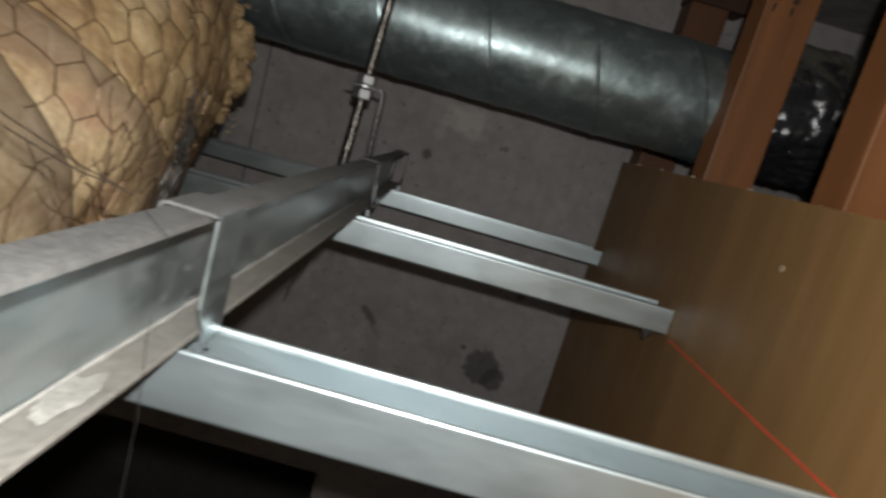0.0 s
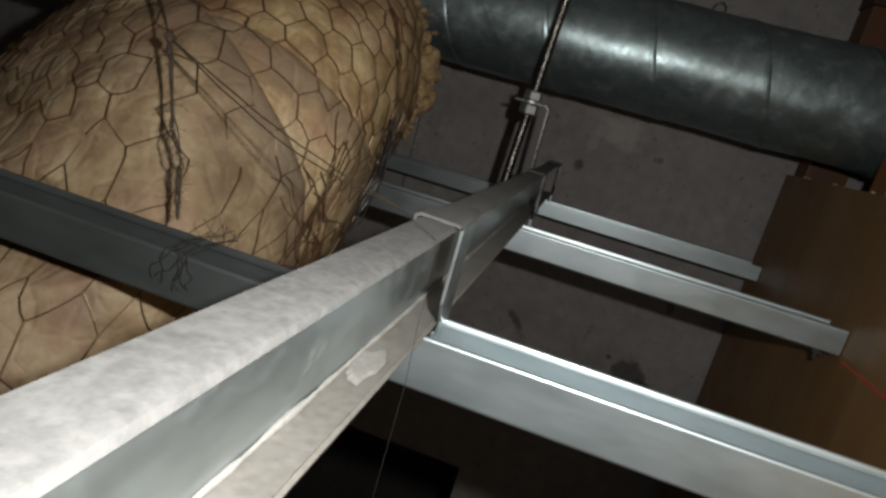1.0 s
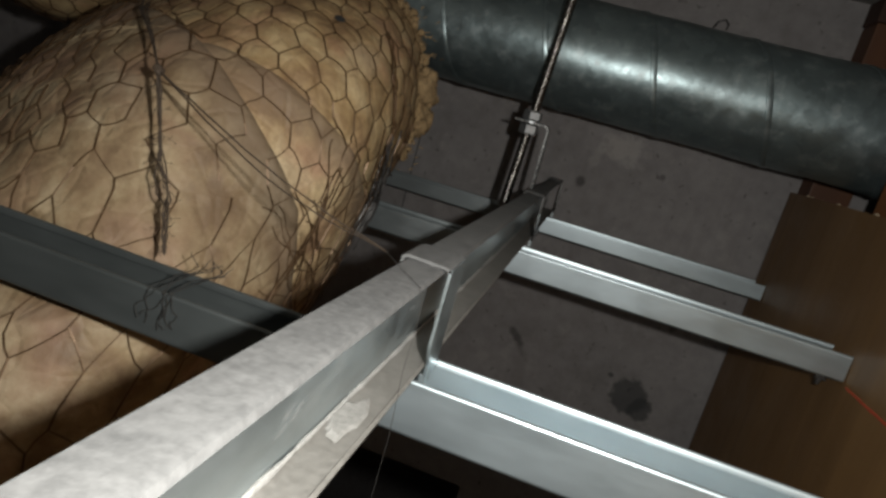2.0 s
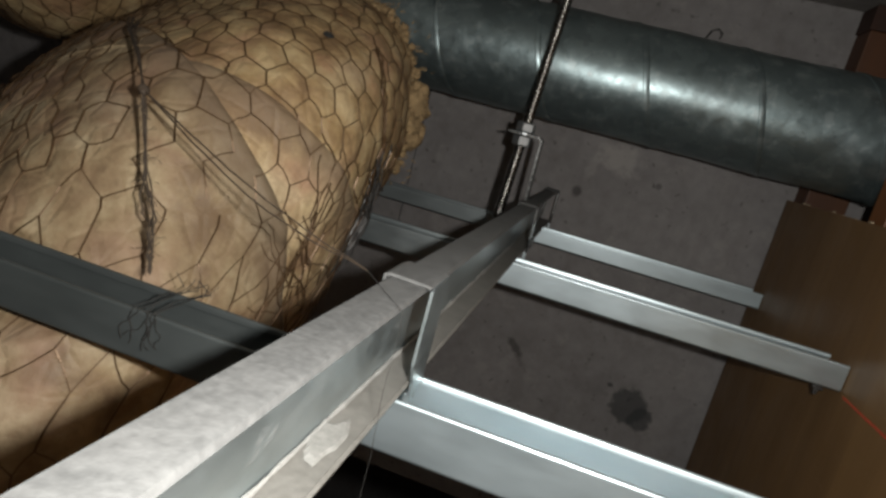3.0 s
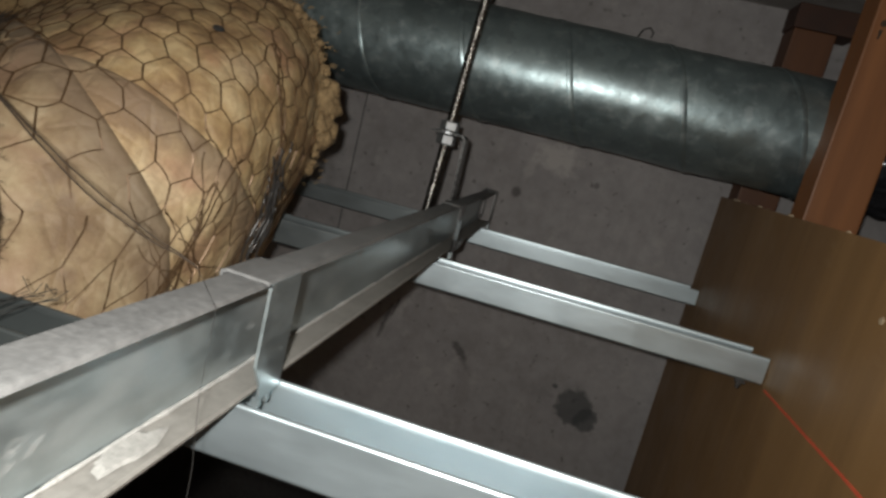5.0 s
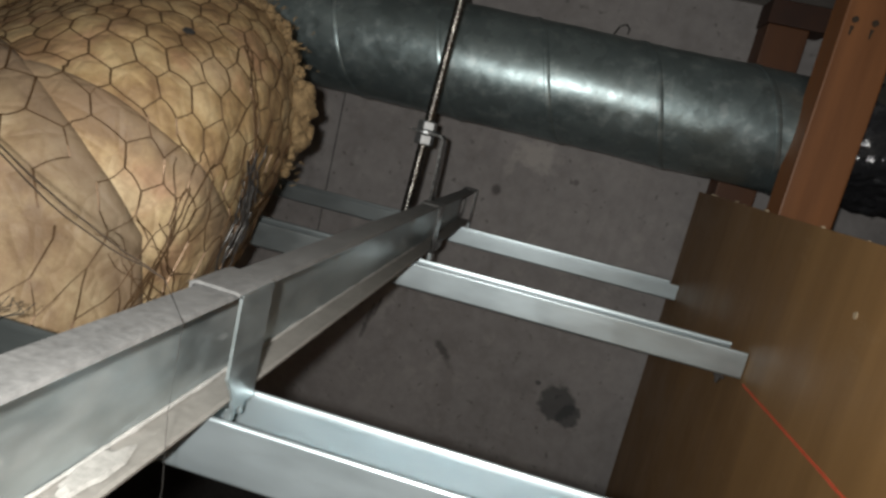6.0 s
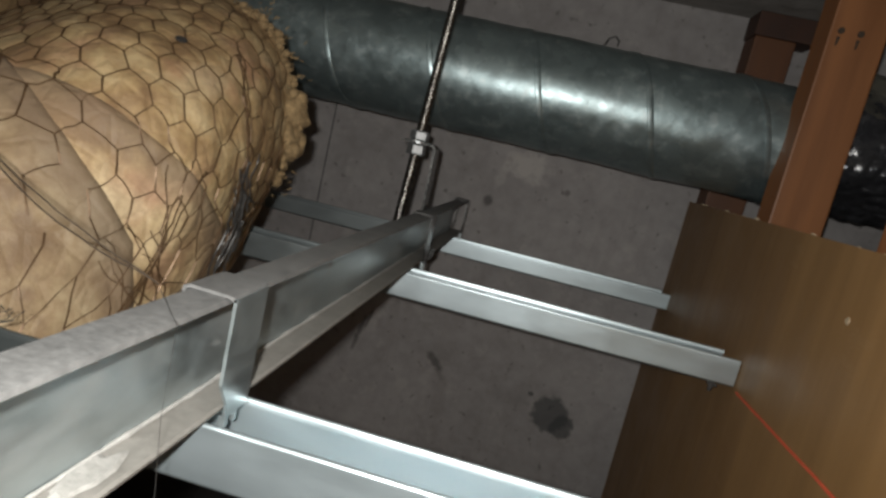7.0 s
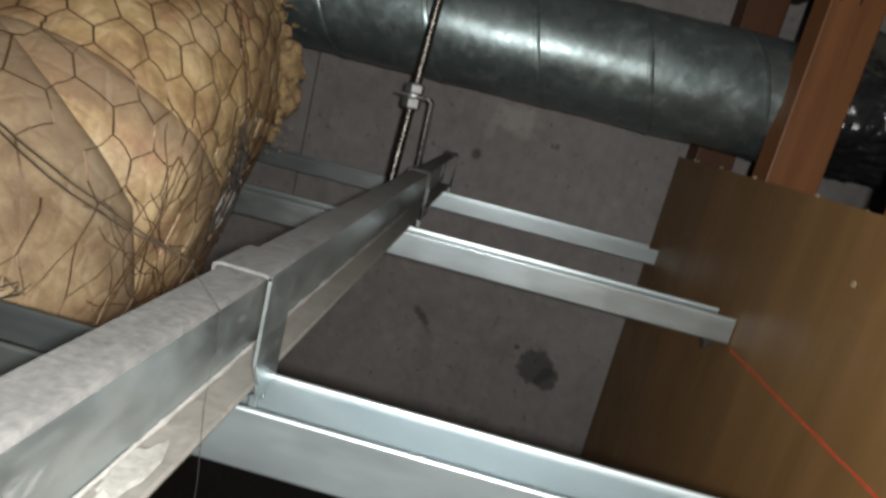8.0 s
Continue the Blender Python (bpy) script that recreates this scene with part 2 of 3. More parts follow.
def spiral_steel():
    m, nt, p = nodes_of("tarnished_duct_steel")
    f1 = noise_node(nt, 20, 6, 0.65)
    col = ramp(nt, f1, ((0.3, (0.215, 0.272, 0.278)), (0.52, (0.265, 0.328, 0.334)), (0.75, (0.325, 0.388, 0.394))))
    f2 = noise_node(nt, 75, 5, 0.65)
    col = mix(nt, ramp(nt, f2, ((0.54, 0.0), (0.66, 0.40))), col, (0.47, 0.52, 0.52))
    vor = nt.nodes.new("ShaderNodeTexVoronoi")
    vor.inputs["Scale"].default_value = 75
    tc = nt.nodes.new("ShaderNodeTexCoord")
    wob = nt.nodes.new("ShaderNodeVectorMath")
    wob.operation = "MULTIPLY_ADD"
    nz = nt.nodes.new("ShaderNodeTexNoise")
    nz.inputs["Scale"].default_value = 90
    link(nt, tc.outputs["Object"], nz.inputs["Vector"])
    link(nt, nz.outputs["Color"], wob.inputs[0])
    wob.inputs[1].default_value = (0.02, 0.02, 0.02)
    link(nt, tc.outputs["Object"], wob.inputs[2])
    link(nt, wob.outputs["Vector"], vor.inputs["Vector"])
    sep = nt.nodes.new("ShaderNodeSeparateColor")
    link(nt, vor.outputs["Color"], sep.inputs["Color"])
    col = mix(nt, 0.22, col, ramp(nt, sep.outputs["Red"], ((0.15, 0.55), (0.9, 1.45))), "MULTIPLY")
    f3 = noise_node(nt, 45, 3, 0.6)
    col = mix(nt, ramp(nt, f3, ((0.60, 0.0), (0.75, 0.2))), col, (0.16, 0.19, 0.195))
    link(nt, col, p.inputs["Base Color"])
    p.inputs["Metallic"].default_value = 0.8
    link(nt, ramp(nt, f2, ((0.35, 0.29), (0.65, 0.45))), p.inputs["Roughness"])
    bump(nt, p, noise_node(nt, 70, 5, 0.6), 0.28, 0.0010)
    return m


SPIRAL = spiral_steel()


# ---- mesh helpers ----
def part(name, bm, material, parent=None, label=""):
    me = bpy.data.meshes.new(name)
    bmesh.ops.recalc_face_normals(bm, faces=bm.faces)
    bm.to_mesh(me)
    bm.free()
    for m in material if isinstance(material, tuple) else (material,):
        me.materials.append(m)
    ob = new(name, me)
    if parent:
        ob.parent = parent
    if label:
        ob["label"] = label
    return ob


def thing(name, label, category, group="", kind=""):
    return tagged(new(name), label, category, group, kind)


def smooth(ob, angle=0.6):
    me = ob.data
    for p in me.polygons:
        p.use_smooth = True
    me.set_sharp_from_angle(angle=angle)
    return ob


def box(bm, x0, x1, y0, y1, z0, z1, bevel=0.0, mat=0):
    vs = [bm.verts.new((x, y, z)) for x in (x0, x1) for y in (y0, y1) for z in (z0, z1)]
    fs = [bm.faces.new([vs[i] for i in q]) for q in ((0, 1, 3, 2), (4, 6, 7, 5), (0, 4, 5, 1), (2, 3, 7, 6), (0, 2, 6, 4), (1, 5, 7, 3))]
    for f in fs:
        f.material_index = mat
    if bevel:
        edges = list({e for f in fs for e in f.edges})
        bmesh.ops.bevel(bm, geom=edges, offset=bevel, segments=2, affect="EDGES", profile=0.6)
    return bm


def boxed(*a, **k):
    return box(bmesh.new(), *a, **k)


def sheet(bm, line, thick, a, b, place, steps=1, mats=None):
    """A folded sheet: the open line (u, v) thickened and drawn from a to b; place(u, v, w) gives the point."""
    pts = [Vector(p) for p in line]
    off = []
    for i, p in enumerate(pts):
        d0 = (p - pts[i - 1]).normalized() if i else None
        d1 = (pts[i + 1] - p).normalized() if i < len(pts) - 1 else None
        n0 = Vector((-d0.y, d0.x)) if d0 else Vector((-d1.y, d1.x))
        n1 = Vector((-d1.y, d1.x)) if d1 else n0
        n = (n0 + n1).normalized()
        off.append(p + n * thick / max(0.5, n.dot(n0)))
    ring = pts + off[::-1]
    k = len(ring)
    rows = []
    for s in range(steps + 1):
        w = a + (b - a) * s / steps
        rows.append([bm.verts.new(place(p.x, p.y, w)) for p in ring])
    n = len(pts)
    for r0, r1 in zip(rows, rows[1:]):
        for i in range(k):
            f = bm.faces.new((r0[i], r0[(i + 1) % k], r1[(i + 1) % k], r1[i]))
            if mats:
                seg = i if i < n - 1 else (2 * n - 2 - i if n - 1 < i < k - 1 else 0)
                f.material_index = mats[min(seg, len(mats) - 1)]
    for r in (rows[0], rows[-1]):
        for i in range(n - 1):
            bm.faces.new((r[i], r[i + 1], r[k - 2 - i], r[k - 1 - i]))
    return bm


def tube(bm, pts, radius, sides=6, closed=False):
    pts = [Vector(p) for p in pts]
    rings = []
    for i, p in enumerate(pts):
        d = pts[min(i + 1, len(pts) - 1)] - pts[max(i - 1, 0)]
        if d.length < 1e-9:
            d = Vector((0, 0, 1))
        q = d.to_track_quat("Z", "Y")
        r = radius(i / max(1, len(pts) - 1)) if callable(radius) else radius
        rings.append([bm.verts.new(p + q @ Vector((r * math.cos(6.2832 * j / sides), r * math.sin(6.2832 * j / sides), 0))) for j in range(sides)])
    for r0, r1 in zip(rings, rings[1:]):
        for j in range(sides):
            bm.faces.new((r0[j], r0[(j + 1) % sides], r1[(j + 1) % sides], r1[j]))
    if sides > 2:
        bm.faces.new(rings[0][::-1])
        bm.faces.new(rings[-1])
    return bm


# ---- the room shell ----
DOOR_L, DOOR_R, DOOR_TOP = -0.86, -0.010, 2.072


def shell():
    bm = bmesh.new()
    box(bm, -1.3, DOOR_L, WALL_Y, WALL_Y + 0.15, 0, SLAB_Z)
    box(bm, DOOR_L, DOOR_R, WALL_Y, WALL_Y + 0.15, DOOR_TOP, SLAB_Z)
    box(bm, DOOR_R, 1.3, WALL_Y, WALL_Y + 0.15, 0, SLAB_Z)
    tagged(part("wall_north", bm, WALL), "bare grey concrete wall with stains behind the ceiling void", "wall", kind="structure")
    for nm, b in (("wall_west", (-1.45, -1.3, -2.2, 2.0, 0, SLAB_Z)), ("wall_east", (1.3, 1.45, -2.2, 2.0, 0, SLAB_Z)),
                  ("wall_south", (-1.3, 1.3, -2.35, -2.2, 0, SLAB_Z)), ("wall_far", (-1.3, 1.3, 2.0, 2.15, 0, SLAB_Z))):
        tagged(part(nm, boxed(*b), WALL), "bare grey concrete wall closing the dark space", "wall", kind="structure")
    tagged(part("floor", boxed(-1.5, 1.5, -2.4, 2.2, -0.1, 0), FLOOR), "grey screed floor far below the ceiling grid", "floor", kind="structure")
    tagged(part("ceiling", boxed(-1.5, 1.5, -2.4, 2.2, SLAB_Z, SLAB_Z + 0.15), SOFFIT), "rough concrete slab soffit above the void", "ceiling", kind="structure")


shell()


# ---- ceiling grid: carrying channel, furring bars, hanger ----
def chan_z(y):
    return 2.5487 - 0.0125 * (y + 0.017)


def main_channel():
    t = thing("carrying_channel", "galvanised steel carrying channel with dusty flanges hung from a rod", "ceiling channel")
    up = lambda u, v, w: (u, w, chan_z(w) + v)
    part("web", sheet(bmesh.new(), ((-0.0138, -0.0375), (-0.0138, -0.0005)), -0.0012, -1.2, 0.575, up, 30), GALV_MAIN, t)
    lip = ((-0.0138, 0.0002), (-0.0036, 0.0005), (-0.0018, 0.0001), (-0.0012, -0.0014))
    smooth(part("top_flange", sheet(bmesh.new(), lip, -0.0012, -1.2, 0.615, up, 30), DUST, t, "dust-covered upper flange"))
    low = ((-0.0138, -0.038), (-0.0015, -0.038), (-0.0003, -0.0376), (0, -0.0364))
    smooth(part("bottom_flange", sheet(bmesh.new(), low, 0.0012, -1.2, 0.600, up, 30), DUST_WARM, t, "dust-covered lower flange"))
    bm = bmesh.new()
    for v0, v1, w0, w1 in ((-0.0375, -0.031, 0.575, 0.632), (-0.007, -0.0005, 0.575, 0.632), (-0.031, -0.007, 0.618, 0.632)):
        sheet(bm, ((-0.0138, v0), (-0.0138, v1)), -0.0012, w0, w1, up)
    part("slotted_end", bm, BRACKET, t, "dark slotted channel end")
    bm = bmesh.new()
    pts = [(-0.0119 + 0.0003 * noise.noise(Vector((0, y * 70, 2))), y, chan_z(y) - 0.0364) for y in [-0.6 + 0.0025 * i for i in range(380)]]
    tube(bm, pts, lambda f: max(0.0002, 0.0008 + 0.0008 * noise.noise(Vector((f * 60, 1, 4))) + 0.0003 * noise.noise(Vector((f * 300, 1, 4)))), 6)
    smooth(part("dust_ridge", bm, DUST_THICK, t, "pale ridge of settled dust"), 1.2)
    # dried plaster on the lower flange
    bm = bmesh.new()
    c = Vector((-0.0078, -0.062, chan_z(-0.062) - 0.0364))
    ring = []
    for j in range(32):
        a = 2 * math.pi * j / 32
        k = 1 + 0.45 * noise.noise(Vector((math.cos(a) * 1.4, math.sin(a) * 1.4, 3))) + 0.22 * noise.noise(Vector((math.cos(a) * 4, math.sin(a) * 4, 8)))
        ring.append(bm.verts.new(c + Vector((0.0046 * k * math.cos(a), 0.012 * k * math.sin(a), 0))))
    top = [bm.verts.new(v.co + Vector((0, 0, 0.0006)) + (c - v.co) * 0.22) for v in ring]
    for j in range(32):
        bm.faces.new((ring[j], ring[(j + 1) % 32], top[(j + 1) % 32], top[j]))
    bm.faces.new(top)
    part("plaster_splash", bm, PLASTER, t, "dried whitish plaster splash")
    return t


main_channel()


def bar_profile(half, h):
    r = 0.0011
    roll = [(-half + r - r * math.cos(a), h - r + r * math.sin(a)) for a in (2.8, 2.3, 1.9, 1.57, 1.2, 0.8, 0.4, 0.0)]
    left = [(-half + 0.0022, h - 0.0030)] + roll + [(-half, h - r - 0.0004), (-half, 0.0016), (-half, 0.0012), (-half + 0.0004, 0.0004), (-half + 0.0012, 0.0)]
    return left + [(-u, v) for u, v in left[::-1]]


def furring_bar(y, top, x0, x1, half, h, label, steel):
    t = thing("furring_bar", label, "ceiling bar", "furring bars")
    line = bar_profile(half, h)
    at = lambda u, v, w: (w, y + u, top - h + v)
    n = len(line) // 2
    smooth(part("front_side", sheet(bmesh.new(), line[:n], 0.0006, x0, x1, at, 6), steel, t), 0.75)
    part("base", sheet(bmesh.new(), line[n - 1:n + 1], 0.0006, x0, x1 - 0.001, at, 6), steel, t)
    smooth(part("back_side", sheet(bmesh.new(), line[n:], 0.0006, x0, x1 - 0.006, at, 6), steel, t), 0.75)
    return t


furring_bar(-0.0065, 2.5094, -0.0395, 0.2545, 0.0132, 0.0205, "bright galvanised steel furring bar clipped under the channel", GALV)
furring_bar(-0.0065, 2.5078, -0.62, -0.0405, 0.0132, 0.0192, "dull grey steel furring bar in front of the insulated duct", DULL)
furring_bar(0.3155, 2.5002, -0.62, -0.0165, 0.0128, 0.0212, "darker grey steel furring bar running behind the insulated duct", DIM)
furring_bar(0.3155, 2.5002, -0.0160, 0.2560, 0.0128, 0.0212, "galvanised steel furring bar with a cut end at the brown board", GALV)
furring_bar(0.5840, 2.4950, -0.62, -0.0165, 0.0125, 0.0185, "darker grey steel furring bar behind the duct near the wall", DIM)
furring_bar(0.5840, 2.4950, -0.0160, 0.2560, 0.0125, 0.0185, "galvanised steel furring bar near the concrete wall", GALV)


def bar_clip(y, foot):
    """A folded clip over the channel that holds a furring bar."""
    t = thing("bar_clip", "galvanised steel clip folded over the channel, holding a furring bar", "clip", "bar clips")
    z = chan_z(y)
    bm = bmesh.new()
    outline = ((-0.0125, 0.0010), (-0.0125, -0.0265), (-0.0065, -0.0350), (-0.0060, -0.0400), (0.0095, -0.0400), (0.0095, 0.0010))
    a = [bm.verts.new((0.0006, y + u, z + v)) for u, v in outline]
    b = [bm.verts.new((0.0016, y + u, z + v)) for u, v in outline]
    bm.faces.new(a)
    bm.faces.new(b[::-1])
    for i in range(6):
        bm.faces.new((a[i], a[(i + 1) % 6], b[(i + 1) % 6], b[i]))
    part("face_plate", bm, GALV_MAIN if y < 0.1 else BRACKET, t)
    hump = ((0.0016, 0.0002), (0.0011, 0.0011), (-0.001, 0.0016), (-0.0138, 0.0019), (-0.0160, 0.0010), (-0.0166, -0.012))
    smooth(part("fold", sheet(bmesh.new(), hump, 0.0010, y - 0.0125, y + 0.0095, lambda u, v, w: (u, w, z + v)), DUST, t, "dusty fold over the flange"), 0.9)
    bm = bmesh.new()
    box(bm, -0.0010, 0.0016, y - 0.0055, y - 0.0030, foot - 0.0025, z - 0.0395, bevel=0.0004)
    box(bm, -0.0010, 0.0016, y + 0.0010, y + 0.0032, foot - 0.0025, z - 0.0395, bevel=0.0004)
    part("foot", bm, GALV_MAIN, t)
    return t


bar_clip(-0.0060, 2.5075)
bar_clip(0.3400, 2.5010)
bar_clip(0.5980, 2.4960)


# ---- hanger ----
def rod_x(z):
    return -0.0325 + 0.037 * (z - 2.60)


ROD_Y = 0.371


def hanger():
    t = thing("channel_hanger", "bent steel hanger bracket holding the channel on a threaded rod", "hanger")
    arm = ((-0.046, 2.5995), (-0.0180, 2.5995), (-0.0160, 2.5975), (-0.0150, 2.545), (-0.0142, 2.5045), (-0.010, 2.5030), (0.0005, 2.5030), (0.0022, 2.5045), (0.0022, 2.512))
    smooth(part("strap", sheet(bmesh.new(), arm, 0.0016, ROD_Y - 0.010, ROD_Y + 0.010, lambda u, v, w: (u, w, v)), BRACKET, t), 0.7)
    rt = thing("threaded_rod", "thin steel threaded hanger rod from the slab with two nuts", "rod")
    bm = bmesh.new()
    rings = []
    z0, z1 = 2.522, SLAB_Z
    n = 620
    for i in range(n + 1):
        z = z0 + (z1 - z0) * i / n
        row = []
        for j in range(10):
            a = 2 * math.pi * j / 10
            ph = (z / 0.0015 + j / 10) % 1.0
            r = 0.0040 + 0.0006 * abs(2 * ph - 1)
            row.append(bm.verts.new((rod_x(z) + r * math.cos(a), ROD_Y + r * math.sin(a), z)))
        rings.append(row)
    for r0, r1 in zip(rings, rings[1:]):
        for j in range(10):
            bm.faces.new((r0[j], r0[(j + 1) % 10], r1[(j + 1) % 10], r1[j]))
    bm.faces.new(rings[0])
    bm.faces.new(rings[-1])
    smooth(part("rod", bm, ROD, rt), 1.2)
    for z, h in ((2.6020, 0.0085), (2.5895, 0.0095)):
        bm = bmesh.new()
        for k, (r, zz) in enumerate(((0.0074, 0), (0.0085, 0.0012), (0.0085, h - 0.0012), (0.0074, h))):
            ring = [bm.verts.new((rod_x(z) + r * math.cos(math.pi * j / 3 + 0.35), ROD_Y + r * math.sin(math.pi * j / 3 + 0.35), z + zz)) for j in range(6)]
            if k:
                for j in range(6):
                    bm.faces.new((last[j], last[(j + 1) % 6], ring[(j + 1) % 6], ring[j]))
            else:
                bm.faces.new(ring[::-1])
            last = ring
        bm.faces.new(last)
        part("nut", bm, NUT, rt)
    bm = bmesh.new()
    tube(bm, [(rod_x(2.601), ROD_Y, 2.6002), (rod_x(2.602), ROD_Y, 2.6018)], 0.0115, 20)
    part("washer", bm, NUT, rt)


hanger()

# ---- duct ----
DUCT_Y, DUCT_Z, DUCT_R = 0.456, 2.673, 0.054


def duct_shell(x0, x1, nx, na, radius):
    bm = bmesh.new()
    rows = []
    for i in range(nx + 1):
        x = x0 + (x1 - x0) * i / nx
        row = []
        for j in range(na):
            a = 2 * math.pi * j / na
            r = radius(x, a)
            row.append(bm.verts.new((x, DUCT_Y + r * math.cos(a), DUCT_Z + r * math.sin(a))))
        rows.append(row)
    for r0, r1 in zip(rows, rows[1:]):
        for j in range(na):
            bm.faces.new((r0[j], r0[(j + 1) % na], r1[(j + 1) % na], r1[j]))
    return bm


def dent(x, a):
    return 0.0012 * noise.noise(Vector((x * 14, math.cos(a) * 1.5, math.sin(a) * 1.5))) + 0.0003 * noise.noise(Vector((x * 60, math.cos(a) * 4, math.sin(a) * 4)))


def spiral_duct():
    t = thing("spiral_duct", "tarnished galvanised spiral duct with a helical lock seam", "duct")
    smooth(part("duct_wall", duct_shell(-1.3, 0.3095, 420, 72, lambda x, a: DUCT_R + dent(x, a)), SPIRAL, t), 1.0)
    # the lock seam: a flat band wound round the duct
    bm = bmesh.new()
    prof = ((-0.0036, -0.0004), (-0.0030, 0.0007), (0.0012, 0.0010), (0.0022, 0.0004), (0.0030, -0.0006))
    rows = []
    for i in range(int(15.5 * 72)):
        a = math.pi + 2 * math.pi * i / 72
        xc = -1.244 + 0.1 * i / 72
        rows.append([bm.verts.new((xc + u, DUCT_Y + (DUCT_R + dent(xc, a) + v) * math.cos(a), DUCT_Z + (DUCT_R + dent(xc, a) + v) * math.sin(a))) for u, v in prof])
    for r0, r1 in zip(rows, rows[1:]):
        for j in range(4):
            bm.faces.new((r0[j], r0[j + 1], r1[j + 1], r1[j]))
    smooth(part("lock_seam", bm, SPIRAL, t), 1.0)
    # black plastic film wrapped round the rest of the run
    w = thing("wrapped_duct", "duct run wrapped in crinkled glossy black plastic film", "duct")

    def film(x, a):
        p = Vector((x * 22, math.cos(a) * 1.7, math.sin(a) * 1.7))
        return 0.060 + 0.014 * math.sin(a) + 0.005 * noise.noise(p) + 0.007 * abs(noise.noise(p * 1.6)) + 0.0045 * abs(noise.noise(p * 3.3 + Vector((3, 1, 7))))
    smooth(part("film", duct_shell(0.3100, 0.70, 200, 150, film), PLASTIC, w), 0.5)
    smooth(part("far_film", duct_shell(0.70, 1.3, 80, 60, film), PLASTIC, w), 0.5)


spiral_duct()


# ---- board and studs ----
def board():
    t = thing("wall_board", "brown wood-veneered board fixed to the timber studs", "board")
    part("veneer_face", boxed(0.257, 0.2580, -1.2, 0.622, 0.0, 2.6035), VENEER, t)
    part("core", boxed(0.2580, 0.2685, -1.2, 0.6218, 0.0, 2.6030), EDGE, t, "raw board core")
    # splinters along the sawn top edge
    bm = bmesh.new()
    rnd = random.Random(4)
    for k in range(17):
        y = -0.3 + 0.92 * rnd.random()
        s = 0.0004 + 0.0014 * rnd.random() ** 2
        box(bm, 0.2572, 0.2572 + s * 2, y, y + s * 2.5, 2.6030, 2.6035 + s)
    part("splinter", bm, CHIP, t, "pale splinters along the sawn top edge")
    sc = thing("screw", "small pale filled screw head in the brown board", "screw")
    bm = bmesh.new()
    tube(bm, [(0.2574, 0.178, 2.564), (0.2564, 0.178, 2.564)], 0.0021, 12)
    part("head", bm, CHIP, sc)
    ln = thing("chalk_line", "thin red chalk line snapped level along the brown board", "line")
    bm = bmesh.new()
    rows = []
    for i in range(121):
        y = -0.6 + 0.897 * i / 120
        z = 2.4775 + 0.030 * (0.30 - y) + 0.0004 * noise.noise(Vector((y * 40, 0, 5)))
        h = 0.00095 + 0.0004 * noise.noise(Vector((y * 90, 3, 0)))
        rows.append([bm.verts.new((x, y, zz)) for x, zz in ((0.2571, z - h), (0.2566, z - h), (0.2566, z + h), (0.2571, z + h))])
    for r0, r1 in zip(rows, rows[1:]):
        for j in range(4):
            bm.faces.new((r0[j], r0[(j + 1) % 4], r1[(j + 1) % 4], r1[j]))
    bm.faces.new(rows[0])
    bm.faces.new(rows[-1][::-1])
    part("line", bm, CHALK, ln)
    fx = thing("bar_screw", "small dark screw poking out under the bar end", "screw")
    bm = bmesh.new()
    tube(bm, [(0.2415, 0.3055, 2.4800), (0.2405, 0.3050, 2.4715)], lambda f: 0.0026 - 0.0012 * f, 8)
    tube(bm, [(0.2375, 0.3050, 2.4775), (0.2450, 0.3050, 2.4765)], 0.0014, 6)
    part("shank", bm, DARKWIRE, fx)


board()


def stud(x0, x1, y0, y1, z1, label, wood=TIMBER):
    t = thing("timber_stud", label, "stud", "studs")
    part("post", boxed(x0, x1, y0, y1, 0.0, z1, bevel=0.0015), wood, t)
    return t


stud(0.2690, 0.313, 0.598, 0.642, 2.799, "dark red timber stud against the concrete wall", DARKREDTIMBER)
stud_b = stud(0.2690, 0.312, 0.378, 0.412, SLAB_Z, "reddish timber stud behind the brown board with nail holes")
for x in (0.277, 0.292):
    bm = bmesh.new()
    tube(bm, [(x, 0.3782, 2.762), (x, 0.3768, 2.762)], 0.0026, 10)
    tube(bm, [(x - 0.0005, 0.3778, 2.757), (x - 0.001, 0.3776, 2.750)], lambda f: 0.0014 - 0.0008 * f, 6)
    part("nail", bm, STRING, stud_b, "dark rusty nail head")
stud(0.2690, 0.317, 0.165, 0.200, SLAB_Z, "reddish timber stud behind the brown board")
plate = thing("top_plate", "dark timber header along the slab over the wall stud", "timber plate")
part("plank", boxed(0.2670, 0.335, 0.597, 0.642, 2.7995, SLAB_Z - 0.0005, bevel=0.0015), DARKTIMBER, plate)

# tie wire left in the wall
tie = thing("tie_wire", "short dark tie wire hook sticking out of the concrete", "wire")
bm = bmesh.new()
tube(bm, [(0.112, 0.6432, 2.755), (0.112, 0.634, 2.760), (0.116, 0.629, 2.769), (0.123, 0.628, 2.772), (0.128, 0.630, 2.768), (0.127, 0.631, 2.762)], 0.0012, 6)
part("hook", bm, DARKWIRE, tie)
# formwork joint in the wall
joint = tagged(part("wall_joint", boxed(-0.2030, -0.2016, WALL_Y - 0.0008, WALL_Y + 0.001, 2.40, 2.70), STAIN), "dark vertical formwork joint in the concrete wall", "joint", kind="structure")


